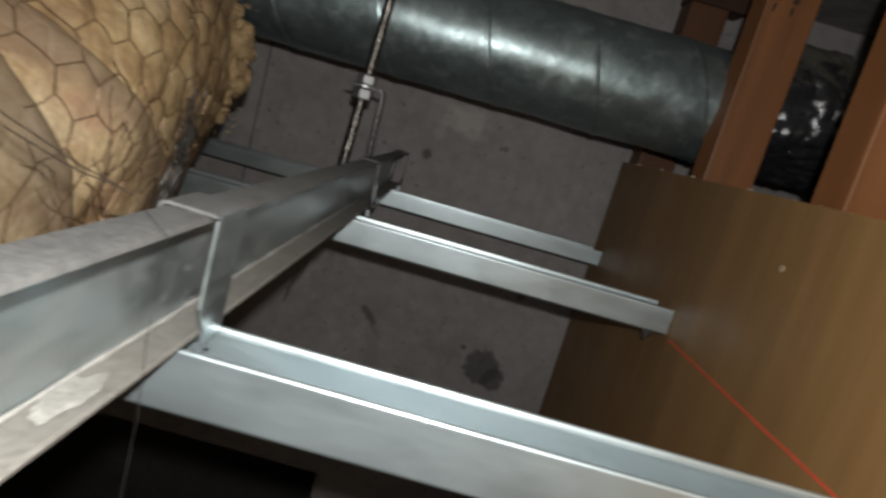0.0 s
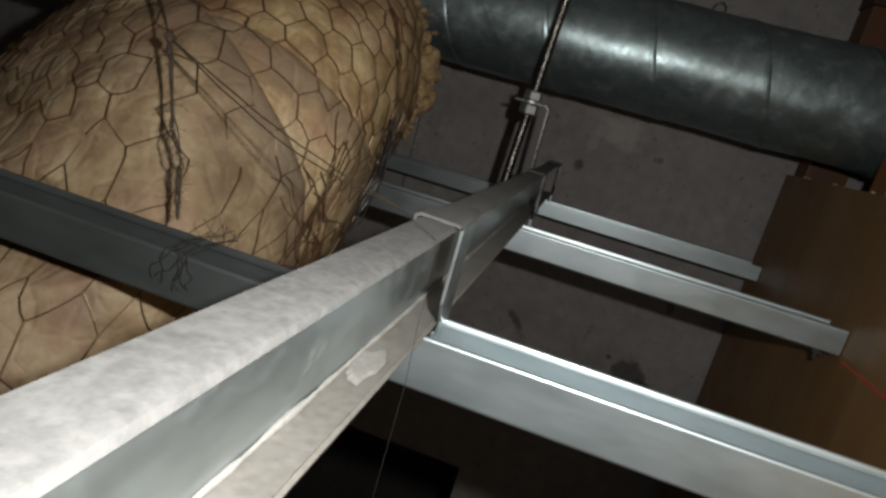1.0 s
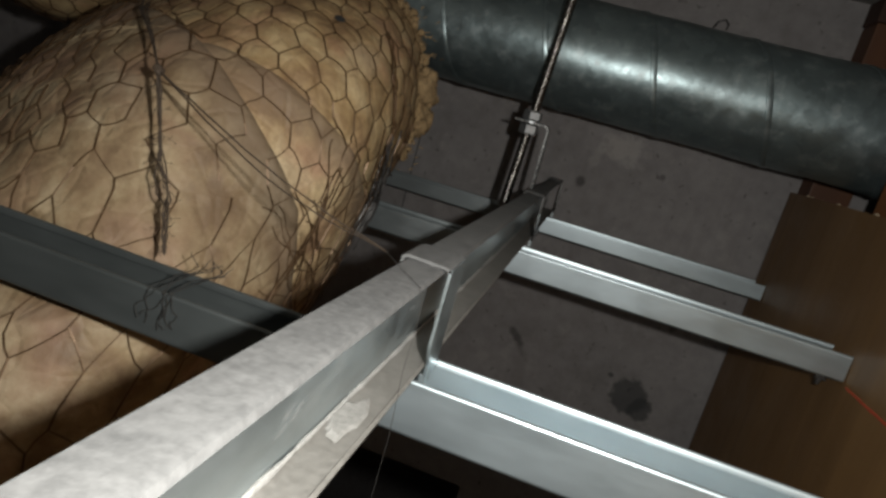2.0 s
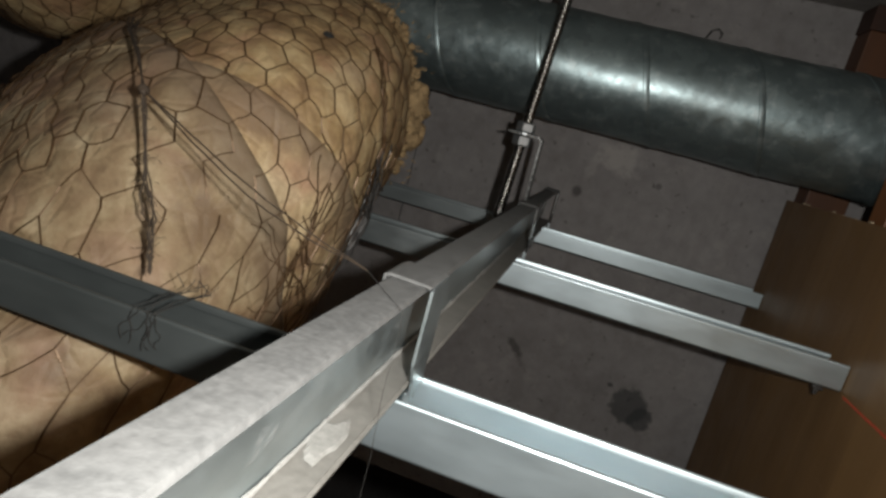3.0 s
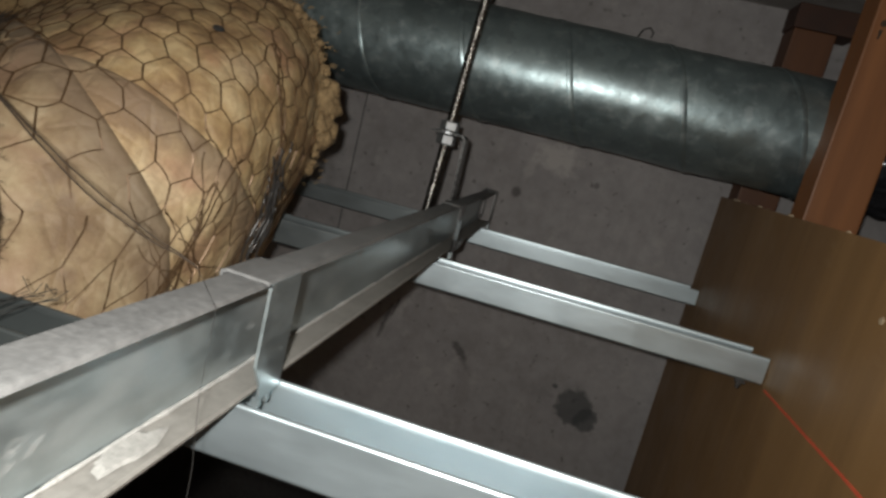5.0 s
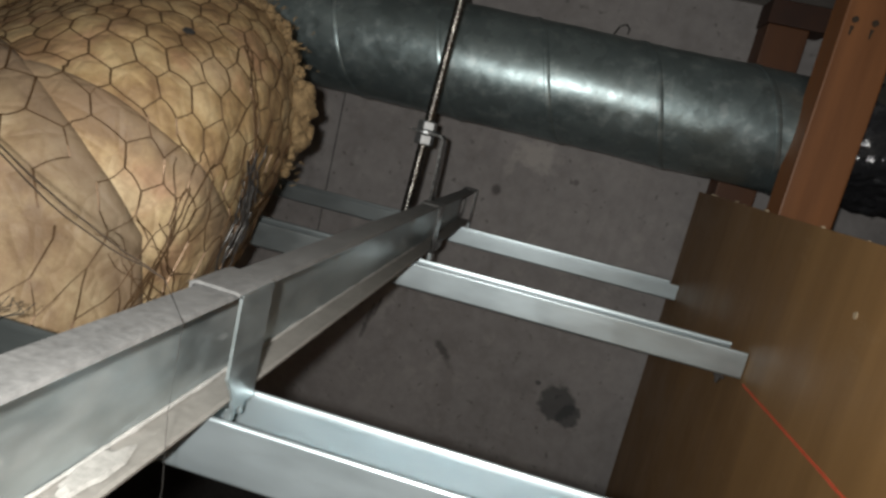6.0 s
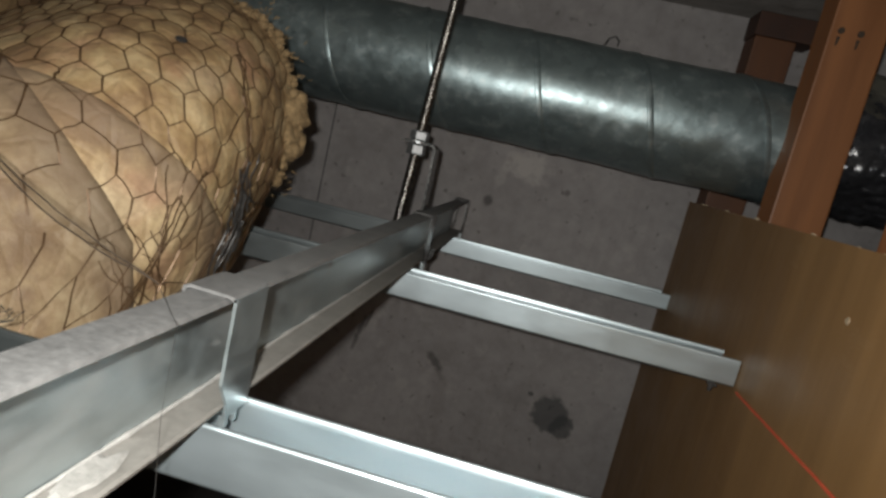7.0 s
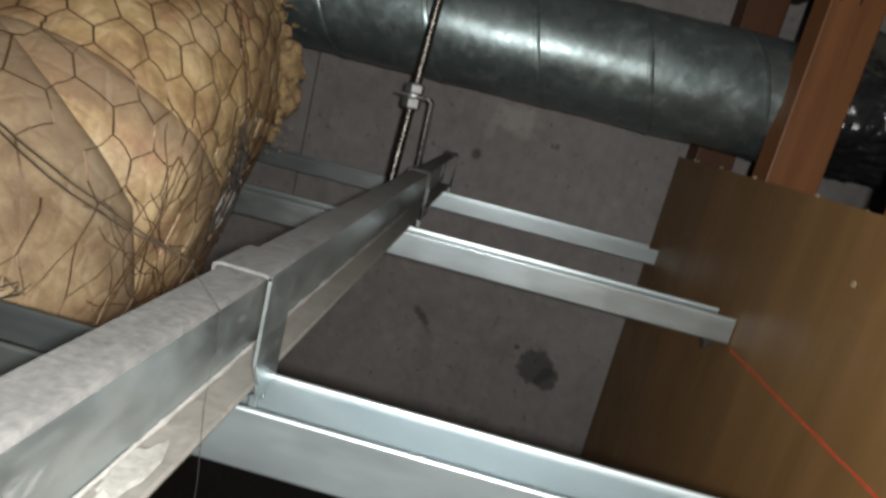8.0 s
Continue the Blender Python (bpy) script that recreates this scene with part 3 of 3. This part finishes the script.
# ---- insulated ducts ----
class Bulge:
    """An egg-shaped wrapped duct end. Its skin is addressed by the distance along it from the near tip."""

    def __init__(self, c, r, yaw, tilt, cut, sag=2.525, droop=1.8, mesh=None, hollow=0.0):
        self.mesh, self.hollow = mesh, hollow
        self.c, self.r, self.cut, self.sag, self.droop = Vector(c), r, cut, sag, droop
        self.m = Matrix.Rotation(yaw, 3, "Z") @ Matrix.Rotation(tilt, 3, "X")

    def at(self, phi, th, lift=0.0):
        n = Vector((math.cos(th), math.sin(th) * math.cos(phi), math.sin(th) * math.sin(phi)))
        p = Vector([a * b for a, b in zip(n, self.r)])
        nn = Vector([a / b for a, b in zip(n, self.r)]).normalized()
        p = self.c + self.m @ (p + nn * lift)
        wave = -0.0015 + 0.0030 * noise.noise(p * 16) + 0.0014 * noise.noise(p * 45)
        p += self.m @ (nn * wave)
        if p.z < self.sag:
            p.z = self.sag - (self.sag - p.z) * self.droop
            p.y -= min(0.040, 0.45 * (self.sag - p.z)) * max(0.0, min(1.0, (0.24 - p.y) / 0.12))
        near = math.exp(-((p.x + 0.105) ** 2 + (p.y - 0.062) ** 2 + (p.z - 2.545) ** 2) / 0.055 ** 2)
        p.y += self.hollow * near
        p.y = max(p.y, 0.0165 - lift - 1.6 * max(0.0, p.z - 2.512, 2.484 - p.z))
        return p

    def quilt(self, u, v):
        """How far the wrap puffs out between the wires of the netting."""
        if not self.mesh:
            return 0.0
        turn, wide, side, rise, puff = self.mesh
        x, y = u * math.cos(turn) + v * math.sin(turn), v * math.cos(turn) - u * math.sin(turn)
        x, y = x - 0.008 * noise.noise(Vector((x * 9, y * 9, 3.5))), y - 0.008 * noise.noise(Vector((x * 9, y * 9, 5.5)))
        pitch = side + rise
        best = 1.0
        r0 = math.floor((y - side / 2) / pitch)
        for r in (r0, r0 + 1):
            cy = r * pitch + side / 2
            off = (0.5 + 0.5 * (r % 2)) * wide
            cx = round((x - off) / wide) * wide + off
            best = min(best, math.hypot((x - cx) / (wide / 2), (y - cy) / (pitch * 0.66)))
        return puff * max(0.0, 1 - best * best)

    def uv(self, u, v, lift=0.0):
        s = math.hypot(u, v)
        psi = math.atan2(v, u)
        phi = math.atan2(math.sin(psi) / self.r[2], math.cos(psi) / self.r[1])
        rho = math.hypot(self.r[1] * math.cos(phi), self.r[2] * math.sin(phi))
        th, run, d = 0.0, 0.0, 0.02
        while run < s and th < 3.0:
            run += d * math.hypot(self.r[0] * math.sin(th + d / 2), rho * math.cos(th + d / 2))
            th += d
        if run > s and th > 0:
            th -= (run - s) / math.hypot(self.r[0] * math.sin(th), rho * math.cos(th))
        return self.at(phi, th, lift)


def skin(bulge, parent, n_th=240, n_ph=320):
    bm = bmesh.new()
    rows = [[] for _ in range(n_th + 1)]
    for j in range(n_ph):
        phi = 2 * math.pi * j / n_ph
        gx, gy = bulge.r[1] * math.cos(phi), bulge.r[2] * math.sin(phi)
        rho, psi = math.hypot(gx, gy), math.atan2(gy, gx)
        s = 0.0
        for i in range(n_th + 1):
            th = math.pi * (0.001 + 0.998 * i / n_th)
            p = bulge.at(phi, th, bulge.quilt(s * math.cos(psi), s * math.sin(psi)) if th < 1.9 else 0.0)
            s += math.pi / n_th * math.hypot(bulge.r[0] * math.sin(th), rho * math.cos(th))
            if p.y > bulge.cut:
                p = Vector((bulge.c.x + 0.08 + (p.x - bulge.c.x - 0.08) * 0.4, bulge.cut + 0.002 * noise.noise(p * 30), 2.50 + (p.z - 2.50) * 0.4))
            rows[i].append(bm.verts.new(p))
    for r0, r1 in zip(rows, rows[1:]):
        for j in range(n_ph):
            bm.faces.new((r0[j], r0[(j + 1) % n_ph], r1[(j + 1) % n_ph], r1[j]))
    bm.faces.new(rows[0])
    bm.faces.new(rows[-1])
    return smooth(part("insulation", bm, KRAFT, parent), 1.2)


class Outline:
    """A closed smooth outline on the unrolled skin, given by a few corners round its middle."""

    def __init__(self, middle, corners):
        self.c = middle
        self.knots = sorted((math.atan2(v - middle[1], u - middle[0]), math.hypot(u - middle[0], v - middle[1])) for u, v in corners)

    def radius(self, a):
        k, n = self.knots, len(self.knots)
        i = 0
        while i < n and k[i][0] <= a:
            i += 1
        at = lambda q: (k[q % n][0] + 2 * math.pi * (q // n), k[q % n][1])
        (a0, r0), (a1, r1), (a2, r2), (a3, r3) = at(i - 2), at(i - 1), at(i), at(i + 1)
        f = (a - a1) / (a2 - a1)
        m1, m2 = (r2 - r0) / (a2 - a0) * (a2 - a1), (r3 - r1) / (a3 - a1) * (a2 - a1)
        return (2 * f ** 3 - 3 * f ** 2 + 1) * r1 + (f ** 3 - 2 * f ** 2 + f) * m1 + (3 * f ** 2 - 2 * f ** 3) * r2 + (f ** 3 - f ** 2) * m2

    def depth(self, u, v):
        """0 in the middle, 1 on the outline."""
        du, dv = u - self.c[0], v - self.c[1]
        return math.hypot(du, dv) / self.radius(math.atan2(dv, du))


def flap(bulge, parent, outline, lift, reach, name, paper):
    """An overlapping sheet of the wrapping, raised over the skin, its rim rolled down."""
    bm = bmesh.new()
    rows = []
    n_r, n_a = 120, 420
    steps = [i / n_r * 0.94 for i in range(n_r + 1)] + [0.955, 0.968, 0.978, 0.986, 0.992, 0.997, 1.0, 1.001]
    for k, f in enumerate(steps):
        row = []
        for j in range(n_a):
            a = 2 * math.pi * j / n_a - math.pi + 1e-6
            rr = outline.radius(a) * f * (1 + 0.008 * noise.noise(Vector((math.cos(a) * 5, math.sin(a) * 5, lift * 900))))
            u, v = outline.c[0] + rr * math.cos(a), outline.c[1] + rr * math.sin(a)
            s = math.hypot(u, v)
            if s > reach:
                u, v = u * reach / s, v * reach / s
            up = lift * math.sqrt(max(0.0, 1 - max(0.0, (f - 0.93) / 0.07) ** 2)) if f <= 1 else -0.003
            row.append(bm.verts.new(bulge.uv(u, v, up + 0.5 * bulge.quilt(u, v) * min(1.0, (1.001 - f) * 20))))
        rows.append(row)
    for r0, r1 in zip(rows, rows[1:]):
        for j in range(n_a):
            bm.faces.new((r0[j], r0[(j + 1) % n_a], r1[(j + 1) % n_a], r1[j]))
    ob = smooth(part(name, bm, paper, parent), 1.2)
    # Drives the painted shade that deepens towards the rim.
    rim_attr = ob.data.attributes.new("rim", "FLOAT", "POINT")
    rim_attr.data.foreach_set("value", [min(1.0, f) for f in steps for _ in range(n_a)])
    return ob


def netting(bulge, parent, reach, lift, turn, sunk=None, wide=0.0205, side=0.0128, rise=0.0085):
    """Hexagonal wire netting laid over the skin, with twisted upright sides."""
    bm = bmesh.new()
    ca, sa = math.cos(turn), math.sin(turn)

    def node(x, y):
        j = Vector((noise.noise(Vector((x * 90, y * 90, 1.5))), noise.noise(Vector((x * 90, y * 90, 8.5)))))
        k = Vector((noise.noise(Vector((x * 9, y * 9, 3.5))), noise.noise(Vector((x * 9, y * 9, 5.5)))))
        x, y = x + 0.0046 * j.x + 0.008 * k.x, y + 0.0046 * j.y + 0.008 * k.y
        return x * ca - y * sa, x * sa + y * ca

    def strand(a, b, r):
        pa, pb = node(*a), node(*b)
        if max(math.hypot(*pa), math.hypot(*pb)) > reach:
            return
        if sunk and r < 0.0004 and sunk(*pa) and noise.noise(Vector((pa[0] * 130, pb[1] * 130, 2.5))) > 0.12:
            return
        pts = []
        for i in range(4):
            f = i / 3
            bow = 0.0016 * math.sin(math.pi * f) * noise.noise(Vector((pa[0] * 80, pb[1] * 80, 6)))
            u, v = pa[0] + (pb[0] - pa[0]) * f + bow, pa[1] + (pb[1] - pa[1]) * f - bow
            p = bulge.uv(u, v, lift(u, v) + 0.0010 * noise.noise(Vector((u * 70, v * 70, 4))))
            if p.y > bulge.cut - 0.001:
                return
            pts.append(p)
        tube(bm, pts, r, 4)

    pitch = side + rise
    n = int(reach / pitch) + 2
    m = int(reach / wide) + 2
    for r in range(-n, n + 1):
        for c in range(-m, m + 1):
            x = (c + 0.5 * (r % 2)) * wide
            y = r * pitch
            strand((x, y), (x, y + side), 0.00050)
            strand((x, y + side), (x + wide / 2, y + pitch), 0.00034)
            strand((x, y + side), (x - wide / 2, y + pitch), 0.00034)
    return part("wire_netting", bm, WIRE, parent, "rusty hexagonal wire netting")


def wire_along(bulge, bm, pts, lift, r, seed, sway=0.002):
    rnd = random.Random(seed)
    ph = rnd.random() * 9
    out = []
    for (u0, v0), (u1, v1) in zip(pts, pts[1:]):
        for i in range(6):
            f = i / 6
            u, v = u0 + (u1 - u0) * f, v0 + (v1 - v0) * f
            out.append(bulge.uv(u + sway * noise.noise(Vector((u * 60, v * 60, ph))), v + sway * noise.noise(Vector((v * 60, u * 60, ph + 3))), lift + 0.001 * noise.noise(Vector((u * 200, ph, v * 200)))))
    tube(bm, out, r, 5)


def insulated_duct():
    t = thing("insulated_duct", "bulging duct end wrapped in tan insulation and rusty wire netting", "insulated duct", "insulated ducts")
    b = Bulge((-0.327, 0.337, 2.497), (0.361, 0.124, 0.231), -1.06, -0.736, 0.262, mesh=(radians(42), 0.0205, 0.0128, 0.0085, 0.0013), hollow=0.024)
    skin(b, t)
    inner = Outline((-0.02, -0.03), ((-0.188, -0.045), (-0.178, 0.0), (-0.161, 0.0385), (-0.1295, 0.0735), (-0.0805, 0.098), (-0.0245, 0.112), (0.0105, 0.119),
                                     (0.0665, 0.133), (0.13, 0.14), (0.22, 0.10), (0.26, 0.0), (0.2, -0.14), (0.0, -0.22), (-0.15, -0.14)))
    outer = Outline((-0.03, -0.03), ((-0.245, 0.03), (-0.21, 0.088), (-0.1435, 0.106), (-0.077, 0.1015), (-0.028, 0.084), (0.0035, 0.0735), (0.035, 0.070), (0.0735, 0.0785),
                                     (0.13, 0.085), (0.20, 0.04), (0.22, -0.05), (0.10, -0.19), (-0.08, -0.21), (-0.21, -0.13)))
    flap(b, t, inner, 0.0038, 0.40, "inner_flap", KRAFT_PALE)
    flap(b, t, outer, 0.0066, 0.40, "outer_flap", KRAFT_AGED)
    bm = bmesh.new()
    wire_along(b, bm, ((-0.172, 0.012), (-0.161, 0.0385), (-0.1295, 0.0735), (-0.105, 0.088), (-0.083, 0.097)), 0.0064, lambda f: 0.0004 + 0.0012 * math.sin(math.pi * f), 7, 0.001)
    smooth(part("crease", bm, KRAFT_AGED, t, "raised crease in the paper over the sheet beneath"), 1.2)

    def over(u, v):
        puff = b.quilt(u, v)
        if outer.depth(u, v) < 1:
            return (0.0074 if b.uv(u, v).z > 2.503 else 0.0092) + 0.5 * puff
        return 0.0046 + 0.5 * puff if inner.depth(u, v) < 1 else 0.0012 + puff
    netting(b, t, 0.44, over, radians(42), lambda u, v: outer.depth(u, v) < 0.97 and b.uv(u, v).z > 2.505)
    # loose wires of the netting, each drawn by itself
    rnd = random.Random(12)
    runs = []
    for k in range(11):
        a = (0.052 + rnd.uniform(-0.012, 0.012), 0.074 + rnd.uniform(-0.010, 0.010))
        ang = rnd.choice((rnd.uniform(0.55, 1.15), rnd.uniform(0.2, 0.7), rnd.uniform(1.8, 2.5)))
        d, e = rnd.uniform(0.035, 0.075), rnd.uniform(0.015, 0.045)
        runs.append(([(a[0] - e * math.cos(ang), a[1] - e * math.sin(ang)), a, (a[0] + 0.5 * d * math.cos(ang + 0.15), a[1] + 0.5 * d * math.sin(ang + 0.15)), (a[0] + d * math.cos(ang), a[1] + d * math.sin(ang))], 0.0003, 0.003))
    for k, (pts, r, sway) in enumerate(runs):
        bm = bmesh.new()
        wire_along(b, bm, pts, 0.0080, r, k, sway)
        part("lacing_wire", bm, WIRE, t, "brown lacing wire drawn across the wrap")
    # edge of the netting gathered along the rim, and bunched where it hangs loose
    seam = ((-0.009, 0.216), (0.017, 0.194), (0.039, 0.179), (0.057, 0.167), (0.076, 0.152), (0.101, 0.136))
    for k in range(3):
        bm = bmesh.new()
        wire_along(b, bm, [(u + 0.0012 * k, v - 0.0008 * k) for u, v in seam], 0.0040, 0.00042, 50 + k, 0.006)
        part("edge_wire", bm, WIRE, t, "dark gathered edge wire of the netting")
    bm = bmesh.new()
    for k in range(26):
        f = rnd.uniform(0.35, 1.0)
        u, v = 0.040 + 0.075 * f + rnd.gauss(0, 0.004), 0.180 - 0.052 * f + rnd.gauss(0, 0.004)
        d = rnd.uniform(0.012, 0.026)
        a = rnd.gauss(-0.65, 0.45)
        lift = rnd.uniform(0.003, 0.009)
        wire_along(b, bm, [(u - d * math.cos(a), v - d * math.sin(a)), (u, v), (u + d * math.cos(a + 0.3), v + d * math.sin(a + 0.3))], lift, rnd.uniform(0.0003, 0.0006), 80 + k, 0.005)
    tagged(part("loose_netting", bm, DARKWIRE, t, "loose bunched ends of grey wire netting"), kind="stuff")
    # frayed wool along the cut rim
    bm = bmesh.new()
    rim = []
    for i in range(160):
        phi = 0.75 + 1.55 * i / 159
        lo, hi = 0.3, 1.7
        for _ in range(24):
            mid = (lo + hi) / 2
            if b.at(phi, mid).y > 0.250:
                hi = mid
            else:
                lo = mid
        rim.append(b.at(phi, lo))
    for k in range(130):
        p = rim[rnd.randrange(160)]
        clump = math.exp(-((p.z - 2.590) / 0.021) ** 4)
        size = (0.0030 + 0.0058 * clump) * rnd.uniform(0.55, 1.15)
        c = p + Vector((rnd.uniform(-0.002, 0.0045 + 0.004 * clump), rnd.uniform(-0.005, 0.006), rnd.uniform(-0.004, 0.004)))
        tuft = bmesh.ops.create_icosphere(bm, subdivisions=3, radius=1.0)["verts"]
        for v in tuft:
            n = v.co.copy()
            e = c + n * size
            v.co = c + n * size * (1 + 0.35 * noise.noise(e * 160) + 0.30 * noise.noise(e * 420) + 0.16 * noise.noise(e * 900))
    smooth(part("frayed_edge", bm, FRAY, t, "frayed matted wool along the cut edge"), 1.2)
    bm = bmesh.new()
    for k in range(420):
        p = rim[rnd.randrange(160)] + Vector((rnd.gauss(0, 0.006), rnd.gauss(0, 0.006), rnd.gauss(0, 0.006)))
        d = Vector((rnd.gauss(0.3, 0.7), rnd.gauss(0, 0.7), rnd.gauss(0, 0.7))).normalized()
        pts = [p]
        for i in range(3):
            d = (d + Vector((rnd.gauss(0, 0.35), rnd.gauss(0, 0.35), rnd.gauss(0, 0.35)))).normalized()
            pts.append(pts[-1] + d * 0.0013)
        tube(bm, pts, lambda f: 0.00045 - 0.0002 * f, 3)
    tagged(part("wool_fibre", bm, FRAY, t, "loose tan glass wool fibres"), kind="stuff")
    # small burnt hole in the wrap
    bm = bmesh.new()
    c = b.uv(-0.037, 0.188, 0.0022)
    nrm = (b.uv(-0.037, 0.188, 0.01) - c).normalized().to_track_quat("Z", "Y")
    bm.faces.new([bm.verts.new(c + nrm @ Vector((0.0029 * math.cos(0.5236 * j), 0.0024 * math.sin(0.5236 * j), 0.0005))) for j in range(12)])
    tube(bm, [c + nrm @ Vector((0.0029 * math.cos(0.5236 * j), 0.0024 * math.sin(0.5236 * j), 0.0003)) for j in range(13)], 0.0006, 5)
    part("puncture", bm, TWINE_DARK, t, "small dark puncture in the wrapping")
    return b


wrap = insulated_duct()


def upper_duct():
    t = thing("insulated_duct", "smaller wrapped duct end in the dark above the bulge", "insulated duct", "insulated ducts")
    b = Bulge((-0.440, 0.275, 2.655), (0.115, 0.090, 0.080), -0.8, 0.0, 0.40, 0.0)
    skin(b, t, 60, 90)
    netting(b, t, 0.24, lambda u, v: 0.002, radians(20))


upper_duct()


# ---- loose wires ----
def loose_wires():
    knot = Vector((-0.147, 0.022, 2.581))
    z = chan_z(-0.04)
    t = thing("loose_string", "thin brown string running from a knot over the steel channel", "string")
    for k in range(2):
        o = Vector((0.0, 0.0, 0.0035 * k))
        pts = [knot, Vector((-0.112, 0.0080, 2.5705)) - o * 0.6, Vector((-0.076, -0.0060, 2.5610)) - o, Vector((-0.045, -0.0175, 2.5545)) - o * 0.6, Vector((-0.0190, -0.0275, z + 0.0022))]
        bm = bmesh.new()
        tube(bm, [p + Vector((0, 0.0006 * noise.noise(p * 90), 0.0008 * noise.noise(p * 70))) for a, b in zip(pts, pts[1:]) for p in (a, a.lerp(b, 0.33), a.lerp(b, 0.67))] + [pts[-1]], lambda f: 0.00042 - 0.00018 * f, 5)
        part("strand", bm, STRING, t)
    bm = bmesh.new()
    tube(bm, [Vector((-0.0190, -0.0275, z + 0.0022)), Vector((-0.010, -0.037, z + 0.0010)), Vector((0.0006, -0.049, z + 0.0004)), Vector((0.0014, -0.0505, z - 0.006)), Vector((0.0010, -0.0500, z - 0.024)),
              Vector((0.0018, -0.0480, z - 0.046)), Vector((0.0015, -0.0475, z - 0.085)), Vector((0.0035, -0.046, z - 0.150))], 0.00009, 5)
    part("thin_end", bm, TWINE_DARK, t, "hair-thin string end hanging past the channel")
    # frayed twine from the top of the wrap, knotted, down to the bar
    t = thing("hanging_twine", "frayed brown twine hanging before the wrapped duct, knotted once", "twine")
    rnd = random.Random(33)
    top, foot = wrap.uv(-0.16, 0.105, 0.007), Vector((-0.1165, 0.0035, 2.5130))
    for k in range(5):
        spread = lambda m: Vector((rnd.gauss(0, m), rnd.gauss(0, m * 0.6), rnd.gauss(0, m * 0.3)))
        pts = [top + spread(0.002), top.lerp(knot, 0.35) + Vector((0.003, -0.008, 0.004)) + spread(0.0015), top.lerp(knot, 0.7) + Vector((0.003, -0.005, 0.004)) + spread(0.001), knot + spread(0.0004)]
        for f in (0.12, 0.25, 0.38, 0.5, 0.6, 0.7, 0.8, 0.9, 1.0):
            pts.append(knot.lerp(foot, f) + spread(0.0009 + 0.0022 * math.exp(-((f - 0.72) / 0.16) ** 2)))
        bm = bmesh.new()
        tube(bm, [p for a, b in zip(pts, pts[1:]) for p in (a, a.lerp(b, 0.5) + Vector((rnd.gauss(0, 0.0003), 0, rnd.gauss(0, 0.0003))))] + [pts[-1]], 0.00036, 5)
        part("strand", bm, STRING, t)
    bm = bmesh.new()
    bmesh.ops.create_icosphere(bm, subdivisions=3, radius=0.0022)
    for v in bm.verts:
        v.co = knot + v.co * (1 + 0.5 * noise.noise(v.co * 500))
    smooth(part("knot", bm, STRING, t), 1.2)
    bm = bmesh.new()
    for k in range(90):
        f = rnd.random()
        p = knot.lerp(foot, f) + Vector((rnd.gauss(0, 0.0010), rnd.gauss(0, 0.0008), 0))
        d = Vector((rnd.gauss(0, 0.7), rnd.gauss(0, 0.3), rnd.gauss(-0.4, 0.5))).normalized()
        pts = [p]
        for i in range(4):
            d = (d + Vector((rnd.gauss(0, 0.45), rnd.gauss(0, 0.2), rnd.gauss(0, 0.35)))).normalized()
            pts.append(pts[-1] + d * (0.0009 + 0.0008 * math.exp(-((f - 0.72) / 0.2) ** 2)))
        tube(bm, pts, 0.00013, 3)
    tagged(part("fuzz", bm, STRING, t, "fine stray fibres of the twine"), kind="stuff")
    t = thing("twine_tangle", "tangle of thin dark twine hanging over the furring bar", "twine")
    rnd = random.Random(21)
    for k in range(7):
        bm = bmesh.new()
        x = -0.098 + rnd.gauss(0, 0.0042)
        pts = [Vector((x + rnd.uniform(-0.004, 0.004), 0.008 + rnd.uniform(0, 0.003), 2.5125 + rnd.uniform(0, 0.003))), Vector((x + rnd.uniform(-0.004, 0.004), 0.006, 2.5115)), Vector((x + rnd.uniform(-0.006, 0.006), -0.010, 2.5118)), Vector((x + rnd.uniform(-0.006, 0.006), -0.0212, 2.509))]
        d = Vector((rnd.uniform(-0.4, 0.4), -0.1, -1))
        for i in range(7):
            d = (d + Vector((rnd.gauss(0, 0.55), rnd.gauss(0, 0.06), rnd.gauss(-0.15, 0.3)))).normalized()
            q = pts[-1] + d * 0.0022
            q.y = min(q.y, -0.0208)
            pts.append(q)
        tube(bm, pts, 0.00019, 4)
        part("strand", bm, TWINE_DARK, t)


loose_wires()
